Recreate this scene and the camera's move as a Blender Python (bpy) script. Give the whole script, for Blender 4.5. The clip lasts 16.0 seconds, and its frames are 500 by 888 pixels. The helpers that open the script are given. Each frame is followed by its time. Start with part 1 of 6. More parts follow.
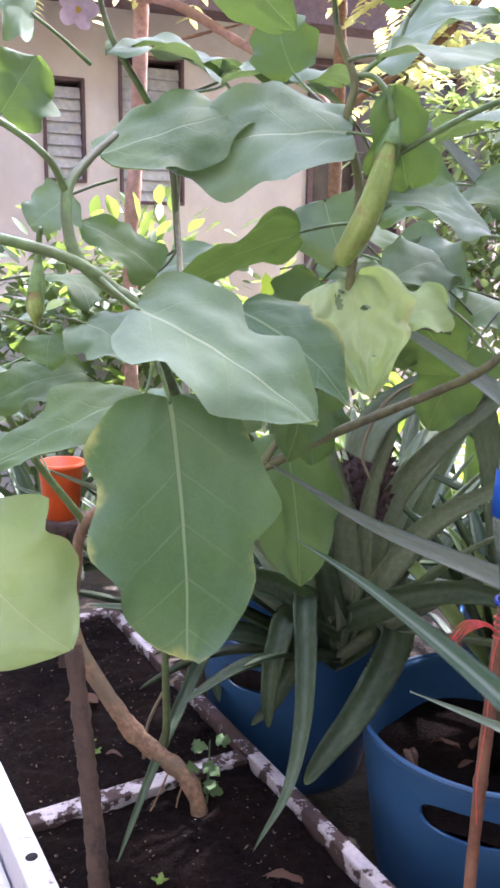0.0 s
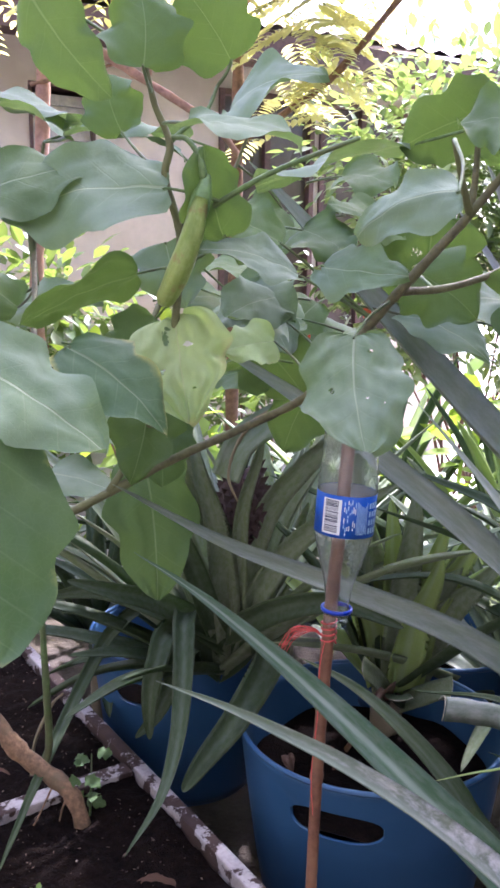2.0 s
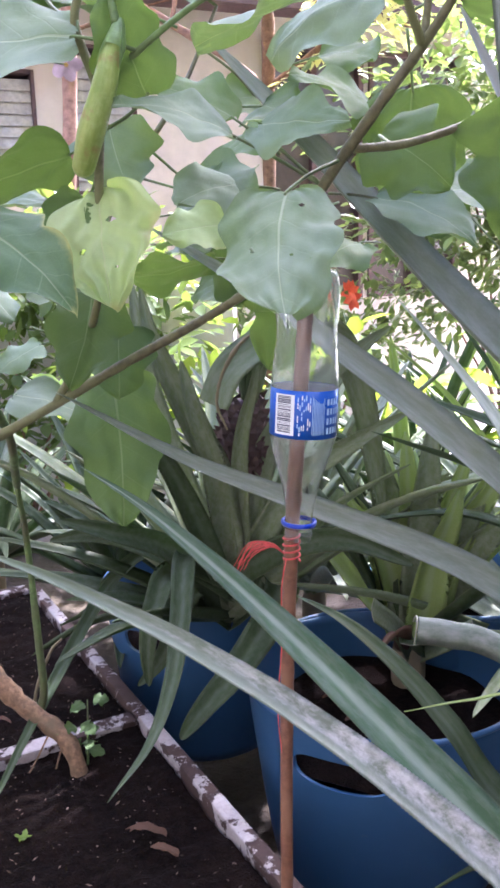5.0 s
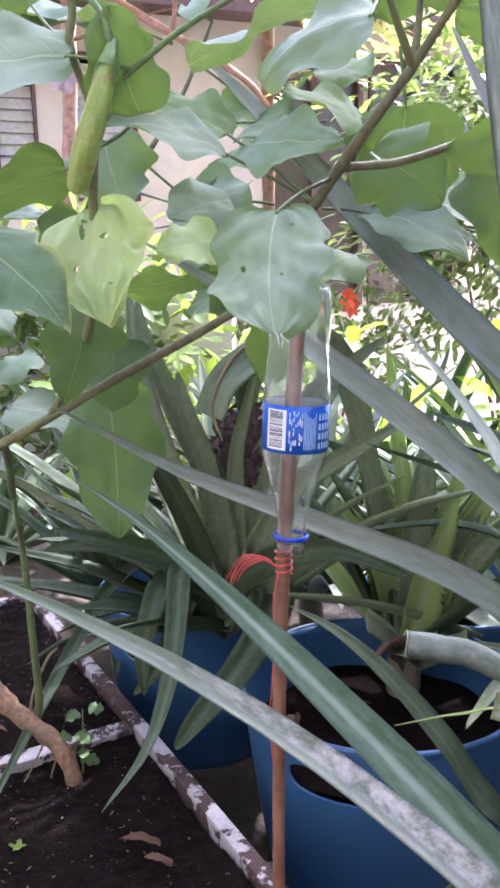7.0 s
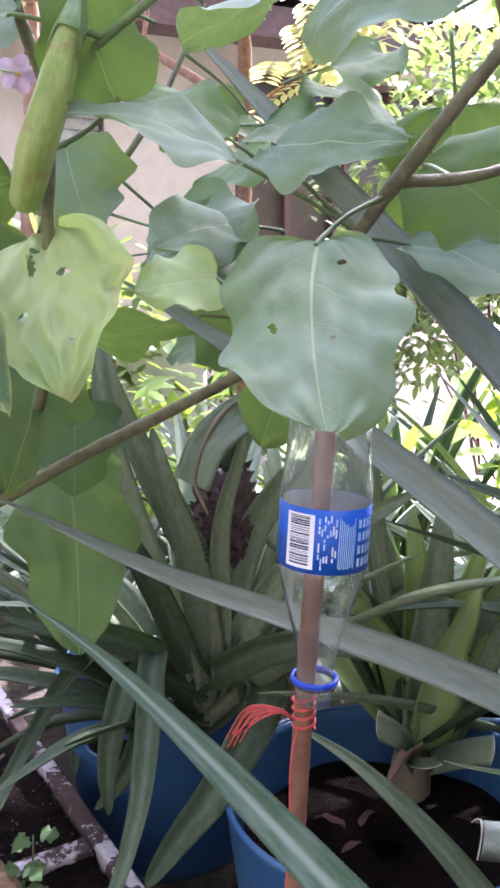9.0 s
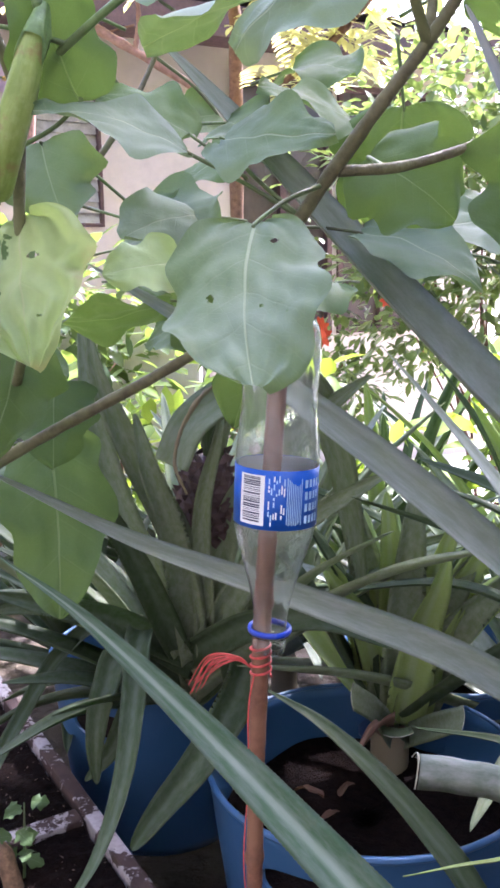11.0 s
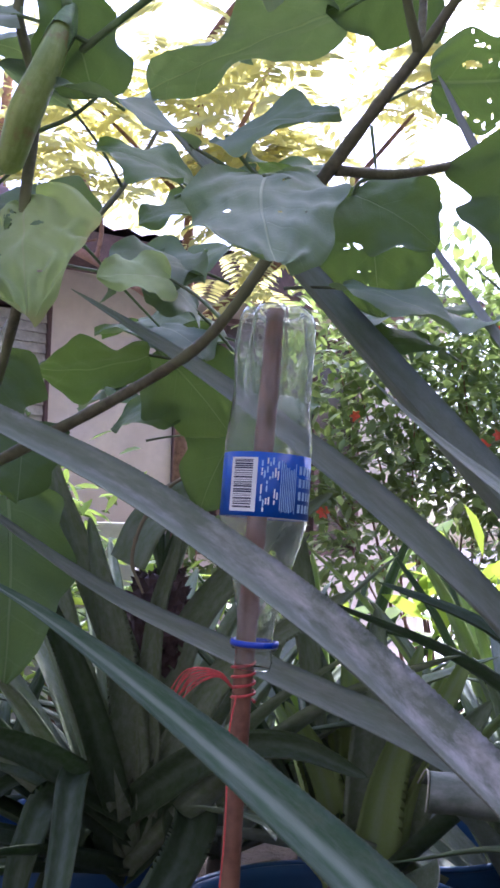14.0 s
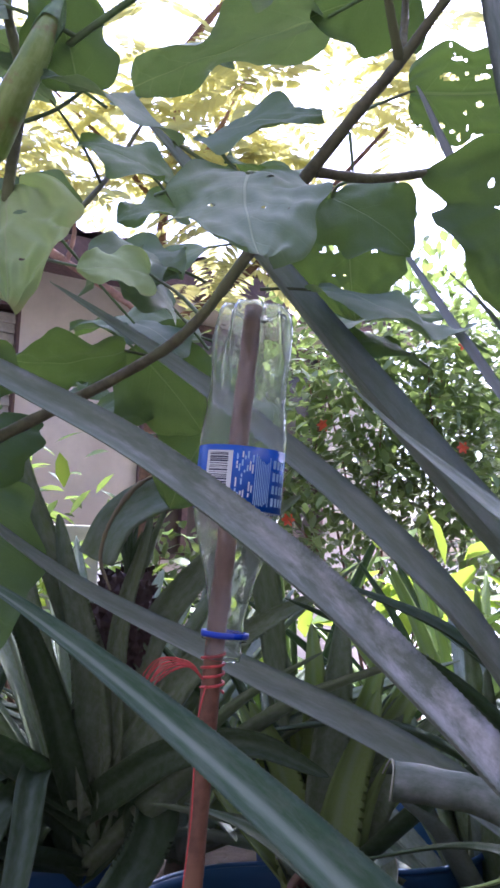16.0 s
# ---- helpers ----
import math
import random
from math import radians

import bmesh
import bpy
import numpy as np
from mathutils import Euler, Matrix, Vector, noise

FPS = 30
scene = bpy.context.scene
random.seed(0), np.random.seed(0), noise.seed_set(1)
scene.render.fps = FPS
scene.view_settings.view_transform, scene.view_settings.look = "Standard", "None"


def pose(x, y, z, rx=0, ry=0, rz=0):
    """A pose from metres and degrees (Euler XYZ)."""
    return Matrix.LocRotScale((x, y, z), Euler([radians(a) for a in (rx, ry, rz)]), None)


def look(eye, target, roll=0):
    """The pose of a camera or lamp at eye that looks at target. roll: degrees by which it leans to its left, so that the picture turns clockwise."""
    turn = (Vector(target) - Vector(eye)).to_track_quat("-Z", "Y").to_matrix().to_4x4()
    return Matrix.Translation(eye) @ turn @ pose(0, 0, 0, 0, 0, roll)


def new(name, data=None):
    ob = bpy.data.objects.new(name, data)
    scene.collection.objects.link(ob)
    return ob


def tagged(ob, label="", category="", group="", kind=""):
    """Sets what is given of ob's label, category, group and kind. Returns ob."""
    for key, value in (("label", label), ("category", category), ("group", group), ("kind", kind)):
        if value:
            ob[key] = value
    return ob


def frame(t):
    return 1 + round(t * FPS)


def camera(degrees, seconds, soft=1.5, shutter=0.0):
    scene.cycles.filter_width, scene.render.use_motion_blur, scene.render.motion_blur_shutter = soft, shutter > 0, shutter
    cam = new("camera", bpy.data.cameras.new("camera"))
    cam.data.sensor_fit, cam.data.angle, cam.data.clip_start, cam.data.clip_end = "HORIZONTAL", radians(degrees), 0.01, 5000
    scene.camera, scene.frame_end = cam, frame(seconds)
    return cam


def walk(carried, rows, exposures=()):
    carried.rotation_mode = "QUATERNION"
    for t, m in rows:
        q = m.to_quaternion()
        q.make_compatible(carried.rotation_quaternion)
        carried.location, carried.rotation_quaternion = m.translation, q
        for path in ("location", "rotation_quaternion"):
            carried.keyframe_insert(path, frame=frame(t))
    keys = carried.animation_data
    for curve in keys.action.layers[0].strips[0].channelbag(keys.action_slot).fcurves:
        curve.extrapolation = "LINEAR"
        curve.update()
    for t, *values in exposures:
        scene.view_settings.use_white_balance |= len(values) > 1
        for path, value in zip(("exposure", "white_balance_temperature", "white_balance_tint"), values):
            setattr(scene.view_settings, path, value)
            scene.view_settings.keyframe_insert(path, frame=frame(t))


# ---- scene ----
cam = camera(32.8, 16.0, soft=2.9)
EXPOSURE = 2.3
PATH = [
    (0, (0.06, -0.027, 1.239), (-0.094, 1.92, 0.812), 0.7),
    (0.5, (0.086, -0.028, 1.267), (-0.025, 1.933, 0.889), 0.7),
    (1, (0.094, -0.032, 1.261), (0.022, 1.936, 0.915), 0.4),
    (1.5, (0.111, -0.054, 1.261), (0.126, 1.919, 0.938), 0.9),
    (2, (0.162, -0.095, 1.26), (0.164, 1.868, 0.88), 0.7),
    (2.5, (0.212, -0.186, 1.285), (0.176, 1.776, 0.901), 0.4),
    (3, (0.222, -0.211, 1.281), (0.171, 1.758, 0.932), -0.6),
    (3.5, (0.255, -0.124, 1.237), (0.088, 1.839, 0.893), -1.3),
    (4, (0.282, -0.058, 1.202), (0.131, 1.895, 0.802), -1.4),
    (6.5, (0.284, 0.001, 1.139), (0.084, 1.943, 0.704), -1.6),
    (7, (0.291, -0.015, 1.171), (0.122, 1.934, 0.754), -1.3),
    (7.5, (0.308, -0.027, 1.218), (0.162, 1.917, 0.77), -1.8),
    (8, (0.311, 0.066, 1.193), (0.206, 2.025, 0.8), -2.4),
    (8.5, (0.251, 0.188, 1.19), (0.309, 2.135, 0.738), -3.4),
    (9, (0.239, 0.208, 1.187), (0.156, 2.173, 0.823), -0.5),
    (9.5, (0.268, 0.146, 1.183), (0.175, 2.106, 0.796), -0.2),
    (12, (0.277, 0.163, 1.134), (0.230, 2.147, 0.889), -2.5),
    (12.5, (0.271, 0.171, 1.077), (0.391, 2.166, 1.018), -1.7),
    (13, (0.270, 0.138, 1.032), (0.408, 2.129, 1.154), -1.1),
    (13.5, (0.220, 0.155, 1.005), (0.421, 2.123, 1.254), -0.9),
    (14, (0.230, 0.166, 0.979), (0.307, 2.151, 1.208), 1.1),
    (14.5, (0.246, 0.171, 0.976), (0.325, 2.161, 1.162), 1.5),
    (15, (0.232, 0.153, 0.971), (0.374, 2.131, 1.226), 1.6),
    (15.5, (0.222, 0.148, 0.975), (0.376, 2.128, 1.206), 2.6),
    (16, (0.223, 0.159, 0.967), (0.380, 2.136, 1.219), 2.3),
]
walk(cam, [(t, look(eye, target, roll)) for t, eye, target, roll in PATH], exposures=[(t, EXPOSURE + more, 5450 if t < 12.5 else 5050, 29 if t < 12.5 else 35) for t, more in ((0, 0.92), (1, 0.80), (1.5, 0.66), (2, 0.68), (3, 0.65), (4, 0.89), (6.5, 1.18), (8, 1.12), (9.5, 1.02), (12, 0.93), (13, 0.45), (13.5, 0.16), (14, -0.02), (14.5, 0.10), (15, 0.08), (16, 0.0))])

# ---- world, sun ----
world = bpy.data.worlds.new("world")
scene.world = world
world.use_nodes = True
wn = world.node_tree
sky = wn.nodes.new("ShaderNodeTexSky")
sky.sky_type, sky.sun_disc = "NISHITA", False
SUN_AZ, SUN_EL = 32.0, 55.0
sky.sun_elevation, sky.sun_rotation = radians(SUN_EL), radians(SUN_AZ)
sky.air_density, sky.dust_density = 1.0, 5.0
wn.links.new(sky.outputs[0], wn.nodes["Background"].inputs[0])
wn.nodes["Background"].inputs[1].default_value = 0.13
sun_data = bpy.data.lights.new("sun", "SUN")
sun_data.energy, sun_data.angle, sun_data.color = 3.2, radians(1.5), (1.0, 0.93, 0.82)
sun = new("sun", sun_data)
sun.matrix_world = look((10 * math.sin(radians(SUN_AZ)) * math.cos(radians(SUN_EL)), 10 * math.cos(radians(SUN_AZ)) * math.cos(radians(SUN_EL)), 10 * math.sin(radians(SUN_EL))), (0, 0, 0))


# ---- materials ----
class Nodes:
    """A short hand for node materials."""

    def __init__(self, name):
        self.mat = bpy.data.materials.new(name)
        self.mat.use_nodes = True
        self.tree = self.mat.node_tree
        self.bsdf = self.tree.nodes["Principled BSDF"]
        self.out = self.tree.nodes["Material Output"]

    def node(self, kind, **values):
        n = self.tree.nodes.new(kind)
        for k, v in values.items():
            setattr(n, k, v)
        return n

    def link(self, a, b):
        self.tree.links.new(a, b)

    def put(self, socket, value):
        if isinstance(value, bpy.types.NodeSocket):
            self.link(value, socket)
        else:
            socket.default_value = value

    def math(self, op, a, b=0.0, c=0.0):
        n = self.node("ShaderNodeMath", operation=op)
        for i, v in enumerate((a, b, c)):
            self.put(n.inputs[i], v)
        return n.outputs[0]

    def noise(self, scale, detail=4.0, rough=0.55, vec=None):
        n = self.node("ShaderNodeTexNoise")
        n.inputs["Scale"].default_value, n.inputs["Detail"].default_value, n.inputs["Roughness"].default_value = scale, detail, rough
        self.link(vec if vec is not None else self.coords(), n.inputs["Vector"])
        return n.outputs["Fac"]

    def coords(self, which="Object"):
        n = self.node("ShaderNodeTexCoord")
        return n.outputs[which]

    def ramp(self, fac, *stops):
        n = self.node("ShaderNodeValToRGB")
        while len(n.color_ramp.elements) < len(stops):
            n.color_ramp.elements.new(0.5)
        for e, (p, c) in zip(n.color_ramp.elements, stops):
            e.position = p
            e.color = (*c, 1) if isinstance(c, tuple) else (c, c, c, 1)
        self.link(fac, n.inputs[0])
        return n.outputs[0]

    def mix(self, fac, a, b, blend="MIX"):
        n = self.node("ShaderNodeMix", data_type="RGBA", blend_type=blend)
        self.put(n.inputs[0], fac)
        for s, v in ((n.inputs[6], a), (n.inputs[7], b)):
            self.put(s, (*v, 1) if isinstance(v, tuple) else v)
        return n.outputs[2]

    def step(self, x, lo, hi):
        n = self.node("ShaderNodeMapRange", interpolation_type="SMOOTHSTEP")
        self.put(n.inputs[0], x)
        n.inputs[1].default_value, n.inputs[2].default_value = lo, hi
        return n.outputs[0]

    def bump(self, height, strength=0.3, distance=0.01):
        n = self.node("ShaderNodeBump")
        n.inputs["Strength"].default_value, n.inputs["Distance"].default_value = strength, distance
        self.link(height, n.inputs["Height"])
        self.link(n.outputs[0], self.bsdf.inputs["Normal"])
        return n.outputs[0]

    def set(self, color=None, rough=None, metal=None, **more):
        if color is not None:
            self.put(self.bsdf.inputs["Base Color"], (*color, 1) if isinstance(color, tuple) else color)
        if rough is not None:
            self.put(self.bsdf.inputs["Roughness"], rough)
        if metal is not None:
            self.bsdf.inputs["Metallic"].default_value = metal
        for k, v in more.items():
            self.put(self.bsdf.inputs[k.replace("_", " ")], v)
        return self

    def random(self):
        return self.node("ShaderNodeObjectInfo").outputs["Random"]

    def thin(self, amount, color, normal=None):
        """Lets light through a leaf."""
        t = self.node("ShaderNodeBsdfTranslucent")
        self.put(t.inputs[0], (*color, 1) if isinstance(color, tuple) else color)
        if normal is not None:
            self.link(normal, t.inputs["Normal"])
        m = self.node("ShaderNodeMixShader")
        self.put(m.inputs[0], amount)
        self.link(self.bsdf.outputs[0], m.inputs[1])
        self.link(t.outputs[0], m.inputs[2])
        self.link(m.outputs[0], self.out.inputs[0])


def eggplant_leaf_material(name, dark, light, vein, through_color, rim=None, bloom=0.0):
    k = Nodes(name)
    uv = k.node("ShaderNodeSeparateXYZ")
    k.link(k.coords("UV"), uv.inputs[0])
    x, y = uv.outputs[0], k.math("ABSOLUTE", k.math("SUBTRACT", uv.outputs[1], 0.5))
    mid = k.math("SUBTRACT", 1.0, k.step(k.math("SUBTRACT", y, k.math("MULTIPLY", k.math("SUBTRACT", 1.0, x), 0.006)), 0.0005, 0.0055))
    side = k.math("FRACT", k.math("ADD", k.math("MULTIPLY", k.math("SUBTRACT", x, k.math("MULTIPLY", y, 0.85)), 5.0), k.math("MULTIPLY", k.noise(9, 2), 0.25)))
    lat = k.math("SUBTRACT", 1.0, k.step(k.math("ABSOLUTE", k.math("SUBTRACT", side, 0.5)), 0.004, 0.045))
    lat = k.math("MULTIPLY", lat, k.math("MULTIPLY", k.step(y, 0.36, 0.02), k.ramp(k.noise(16, 3), (0.35, 0.25), (0.65, 1.0))))
    vor = k.node("ShaderNodeTexVoronoi", feature="DISTANCE_TO_EDGE")
    vor.inputs["Scale"].default_value = 26
    k.link(k.coords("UV"), vor.inputs["Vector"])
    fine = k.math("SUBTRACT", 1.0, k.step(vor.outputs["Distance"], 0.0, 0.09))
    veins = k.math("MAXIMUM", mid, k.math("MULTIPLY", lat, 0.36))
    blot = k.noise(22, 5)
    grain = k.noise(160, 3)
    col = k.mix(k.ramp(blot, (0.3, 0.0), (0.72, 1.0)), dark, light)
    col = k.mix(k.math("MULTIPLY", k.random(), 0.35), col, tuple(c * 1.5 for c in light))
    col = k.mix(k.math("MULTIPLY", grain, 0.25), col, tuple(c * 0.6 for c in dark))
    if bloom:
        col = k.mix(k.math("MULTIPLY", k.ramp(k.noise(13, 4), (0.35, 0.0), (0.7, 1.0)), bloom), col, (0.34, 0.42, 0.36))
    col = k.mix(k.math("MULTIPLY", fine, 0.05), col, vein)
    col = k.mix(k.math("MULTIPLY", veins, 0.7), col, vein)
    trans = k.mix(k.math("MULTIPLY", veins, 0.5), through_color, tuple(c * 0.55 for c in through_color))
    trans = k.mix(k.math("MULTIPLY", blot, 0.4), trans, tuple(c * 0.6 for c in through_color))
    if rim:
        edge = k.math("ADD", k.math("MULTIPLY", k.coords_margin(), 1.0), k.math("MULTIPLY", k.math("SUBTRACT", k.noise(17, 5, 0.6), 0.5), 1.3))
        f = k.step(edge, 0.93, 1.22)
        col = k.mix(f, col, rim)
        trans = k.mix(f, trans, rim)
        f2 = k.step(edge, 1.2, 1.32)
        col = k.mix(f2, col, (0.25, 0.12, 0.04))
    k.set(col, k.ramp(blot, (0.2, 0.52), (0.8, 0.72)), Specular_IOR_Level=0.34)
    k.bsdf.inputs["Sheen Weight"].default_value = 0.15
    height = k.math("ADD", k.math("MULTIPLY", veins, -0.6), k.math("ADD", k.math("MULTIPLY", fine, -0.05), k.math("MULTIPLY", grain, 0.2)))
    nrm = k.bump(height, 0.4, 0.002)
    k.thin(0.30, trans, nrm)
    return k.mat


def coords_margin(self):
    """How near a point is to the leaf's margin: the vertex layer written by the leaf builder."""
    a = self.node("ShaderNodeAttribute", attribute_name="margin")
    return a.outputs["Fac"]


Nodes.coords_margin = coords_margin
leaf_green = eggplant_leaf_material("leaf_green", (0.050, 0.100, 0.030), (0.095, 0.160, 0.050), (0.22, 0.30, 0.13), (0.19, 0.30, 0.045))
leaf_dusty = eggplant_leaf_material("leaf_dusty", (0.078, 0.140, 0.066), (0.148, 0.222, 0.112), (0.40, 0.48, 0.29), (0.21, 0.31, 0.06), bloom=0.42)
leaf_edge = eggplant_leaf_material("leaf_edge", (0.045, 0.105, 0.042), (0.098, 0.175, 0.072), (0.36, 0.45, 0.26), (0.16, 0.27, 0.05), rim=(0.45, 0.46, 0.14), bloom=0.25)
# yellow-green of the chewed leaf, raised to stand in for sun on it
leaf_pale_sunlit = eggplant_leaf_material("leaf_pale_sunlit", (0.27, 0.39, 0.14), (0.47, 0.59, 0.27), (0.56, 0.62, 0.34), (0.40, 0.54, 0.12), rim=(0.46, 0.48, 0.20), bloom=0.35)


def spear_material(name, dark, light, stripe, silver, through_color=(0.10, 0.22, 0.03), worn_to=None):
    k = Nodes(name)
    uv = k.node("ShaderNodeSeparateXYZ")
    k.link(k.coords("UV"), uv.inputs[0])
    x, y = uv.outputs[0], k.math("ABSOLUTE", k.math("SUBTRACT", uv.outputs[1], 0.5))
    vec = k.node("ShaderNodeCombineXYZ")
    k.put(vec.inputs[0], k.math("MULTIPLY", x, 4.0))
    k.put(vec.inputs[1], k.math("MULTIPLY", uv.outputs[1], 60.0))
    lines = k.noise(1.0, 3, 0.6, vec.outputs[0])
    blot = k.noise(30, 5)
    col = k.mix(k.ramp(lines, (0.2, 0.4), (0.8, 0.6)) if worn_to else k.ramp(lines, (0.2, 0.3), (0.8, 0.7)), dark, light)
    mid = k.math("MULTIPLY", k.math("SUBTRACT", 1.0, k.step(y, 0.02, 0.17)), 0.8)
    col = k.mix(k.math("MULTIPLY", mid, stripe), col, (0.42, 0.5, 0.40))
    wear = k.node("ShaderNodeCombineXYZ")
    k.put(wear.inputs[0], k.math("MULTIPLY", x, 100.0 if worn_to else 34.0))
    k.put(wear.inputs[1], k.math("MULTIPLY", uv.outputs[1], 4.0 if worn_to else 6.0))
    k.put(wear.inputs[2], k.math("MULTIPLY", k.random(), 9.0))
    dust = k.math("MULTIPLY", k.ramp(k.noise(1.0, 6, 0.7, wear.outputs[0]), (0.40, 0.0), (0.66, 1.0)), silver)
    if worn_to:   # the scuffed lower stretch of a leaf
        wavy = k.math("ADD", x, k.math("MULTIPLY", k.math("SUBTRACT", k.noise(1.0, 5, 0.6, wear.outputs[0]), 0.5), 0.25))
        rubbed = k.math("SUBTRACT", 1.0, k.step(wavy, worn_to - 0.12, worn_to + 0.12))
        col = k.mix(k.math("MULTIPLY", rubbed, 0.2), col, (0.50, 0.53, 0.50))
        dust = k.math("MULTIPLY", dust, k.math("ADD", k.math("MULTIPLY", rubbed, 0.85), 0.15))
    col = k.mix(dust, col, (0.66, 0.66, 0.66))
    if worn_to:   # chalky scuffs on the upper half of the leaf
        fleck = k.node("ShaderNodeCombineXYZ")
        k.put(fleck.inputs[0], k.math("MULTIPLY", x, 70.0))
        k.put(fleck.inputs[1], k.math("MULTIPLY", uv.outputs[1], 3.0))
        chalk = k.ramp(k.noise(1.0, 6, 0.65, fleck.outputs[0]), (0.40, 0.0), (0.62, 1.0))
        chalk = k.math("MULTIPLY", chalk, k.step(uv.outputs[1], 0.36, 0.58))
        col = k.mix(k.math("MULTIPLY", k.math("MULTIPLY", chalk, rubbed), 0.95), col, (0.86, 0.85, 0.88))
        pit = k.ramp(k.noise(1.0, 5, 0.7, wear.outputs[0]), (0.29, 1.0), (0.34, 0.0))
        col = k.mix(k.math("MULTIPLY", pit, 0.5), col, (0.12, 0.14, 0.11))
    col = k.mix(k.math("MULTIPLY", k.ramp(blot, (0.66, 0.0), (0.78, 1.0)), 0.2), col, (0.22, 0.17, 0.08))
    col = k.mix(k.math("MULTIPLY", k.step(y, 0.46, 0.5), 0.35), col, (0.25, 0.27, 0.15))
    k.set(col, k.ramp(blot, (0.3, 0.46), (0.7, 0.64)), Specular_IOR_Level=0.28)
    nrm = k.bump(k.math("ADD", k.math("MULTIPLY", lines, 0.5), k.math("MULTIPLY", k.noise(220, 2), 0.3)), 0.25, 0.0012)
    k.thin(0.18, through_color, nrm)
    return k.mat


spear_green = spear_material("pineapple_leaf", (0.034, 0.060, 0.024), (0.068, 0.102, 0.042), 0.10, 0.06)
spear_olive = spear_material("pineapple_leaf_olive", (0.138, 0.188, 0.086), (0.245, 0.295, 0.155), 0.15, 0.2, (0.16, 0.24, 0.04))
spear_grey = spear_material("pineapple_leaf_grey", (0.25, 0.30, 0.22), (0.36, 0.41, 0.32), 0.1, 0.3)
spear_silver = spear_material("pineapple_leaf_silver", (0.130, 0.175, 0.118), (0.19, 0.235, 0.165), 0.1, 0.30, worn_to=0.83)
spear_slate = spear_material("pineapple_leaf_slate", (0.135, 0.175, 0.140), (0.20, 0.24, 0.20), 0.1, 0.3)
# paler grey for two narrow leaves of the side plant
spear_pale = spear_material("pineapple_leaf_pale", (0.40, 0.42, 0.41), (0.52, 0.54, 0.53), 0.1, 0.25)
spear_striped = spear_material("pineapple_leaf_striped", (0.042, 0.092, 0.048), (0.080, 0.145, 0.078), 0.55, 0.12)
spear_lime = spear_material("pineapple_leaf_lime", (0.23, 0.33, 0.08), (0.39, 0.49, 0.17), 0.35, 0.08, (0.34, 0.50, 0.06))
spear_dry = spear_material("pineapple_leaf_dry", (0.20, 0.13, 0.07), (0.36, 0.26, 0.15), 0.1, 0.3, (0.3, 0.2, 0.08))
cut_rim = spear_material("cut_leaf_rim", (0.50, 0.48, 0.40), (0.68, 0.66, 0.58), 0.1, 0.3, (0.4, 0.4, 0.3))


def plain(name, color, rough=0.5, scale=40.0, vary=0.35, bump=0.2, second=None, metal=0.0, dist=0.004):
    k = Nodes(name)
    a = k.noise(scale, 6, 0.65)
    b = k.noise(scale * 0.13, 4)
    col = k.mix(k.ramp(a, (0.3, 0.0), (0.7, 1.0)), tuple(c * (1 - vary) for c in color), tuple(min(1, c * (1 + vary)) for c in color))
    if second:
        col = k.mix(k.ramp(b, (0.45, 0.0), (0.6, 1.0)), col, second)
    k.set(col, k.ramp(b, (0.2, max(0.05, rough - 0.12)), (0.8, min(1, rough + 0.12))), metal)
    k.bump(k.math("ADD", a, b), bump, dist)
    return k.mat


stem_green = plain("green_stem", (0.12, 0.19, 0.06), 0.5, 90, 0.35, 0.3, (0.10, 0.11, 0.05))
stem_purple = plain("brown_green_stem", (0.125, 0.115, 0.055), 0.55, 120, 0.4, 0.6, (0.17, 0.18, 0.075))
stem_wood = plain("woody_stem", (0.29, 0.175, 0.10), 0.8, 110, 0.5, 1.0, (0.19, 0.14, 0.085))
stake_bark = plain("dark_bark", (0.065, 0.042, 0.032), 0.85, 130, 0.5, 1.0, (0.11, 0.07, 0.05))
bamboo = plain("reddish_cane", (0.19, 0.085, 0.05), 0.5, 100, 0.35, 0.3, (0.26, 0.13, 0.075))
bark_pink = plain("sunlit_bark", (0.42, 0.24, 0.19), 0.85, 40, 0.4, 0.8, (0.30, 0.17, 0.11))
bark_brown = plain("brown_bark", (0.20, 0.11, 0.065), 0.85, 60, 0.4, 0.8)


def soil_material():
    k = Nodes("dark_soil")
    a, b = k.noise(70, 8, 0.7), k.noise(9, 4)
    col = k.mix(k.ramp(a, (0.35, 0.0), (0.75, 1.0)), (0.004, 0.003, 0.003), (0.020, 0.012, 0.010))
    col = k.mix(k.math("MULTIPLY", k.ramp(b, (0.45, 0.0), (0.65, 1.0)), 0.4), col, (0.024, 0.014, 0.011))
    col = k.mix(k.ramp(k.noise(320, 3, 0.8), (0.70, 0.0), (0.76, 0.6)), col, (0.28, 0.22, 0.17))
    k.set(col, 0.95, Specular_IOR_Level=0.08)
    k.bump(k.math("ADD", a, k.noise(260, 4)), 1.0, 0.012)
    return k.mat


def flaking_paint():
    k = Nodes("flaking_white_paint")
    flake = k.math("ADD", k.noise(22, 8, 0.70), k.math("MULTIPLY", k.math("SUBTRACT", k.noise(5, 3), 0.5), 0.5))
    f = k.ramp(flake, (0.46, 0.0), (0.49, 1.0))
    white = k.mix(k.ramp(k.noise(120, 4), (0.4, 0.0), (0.75, 0.5)), (0.50, 0.46, 0.46), (0.26, 0.21, 0.20))
    bare = k.mix(k.noise(60, 5), (0.035, 0.022, 0.020), (0.095, 0.058, 0.048))
    k.set(k.mix(f, white, bare), k.ramp(f, (0.0, 0.45), (1.0, 0.9)))
    k.bump(k.math("SUBTRACT", 1.0, f), 0.6, 0.002)
    return k.mat


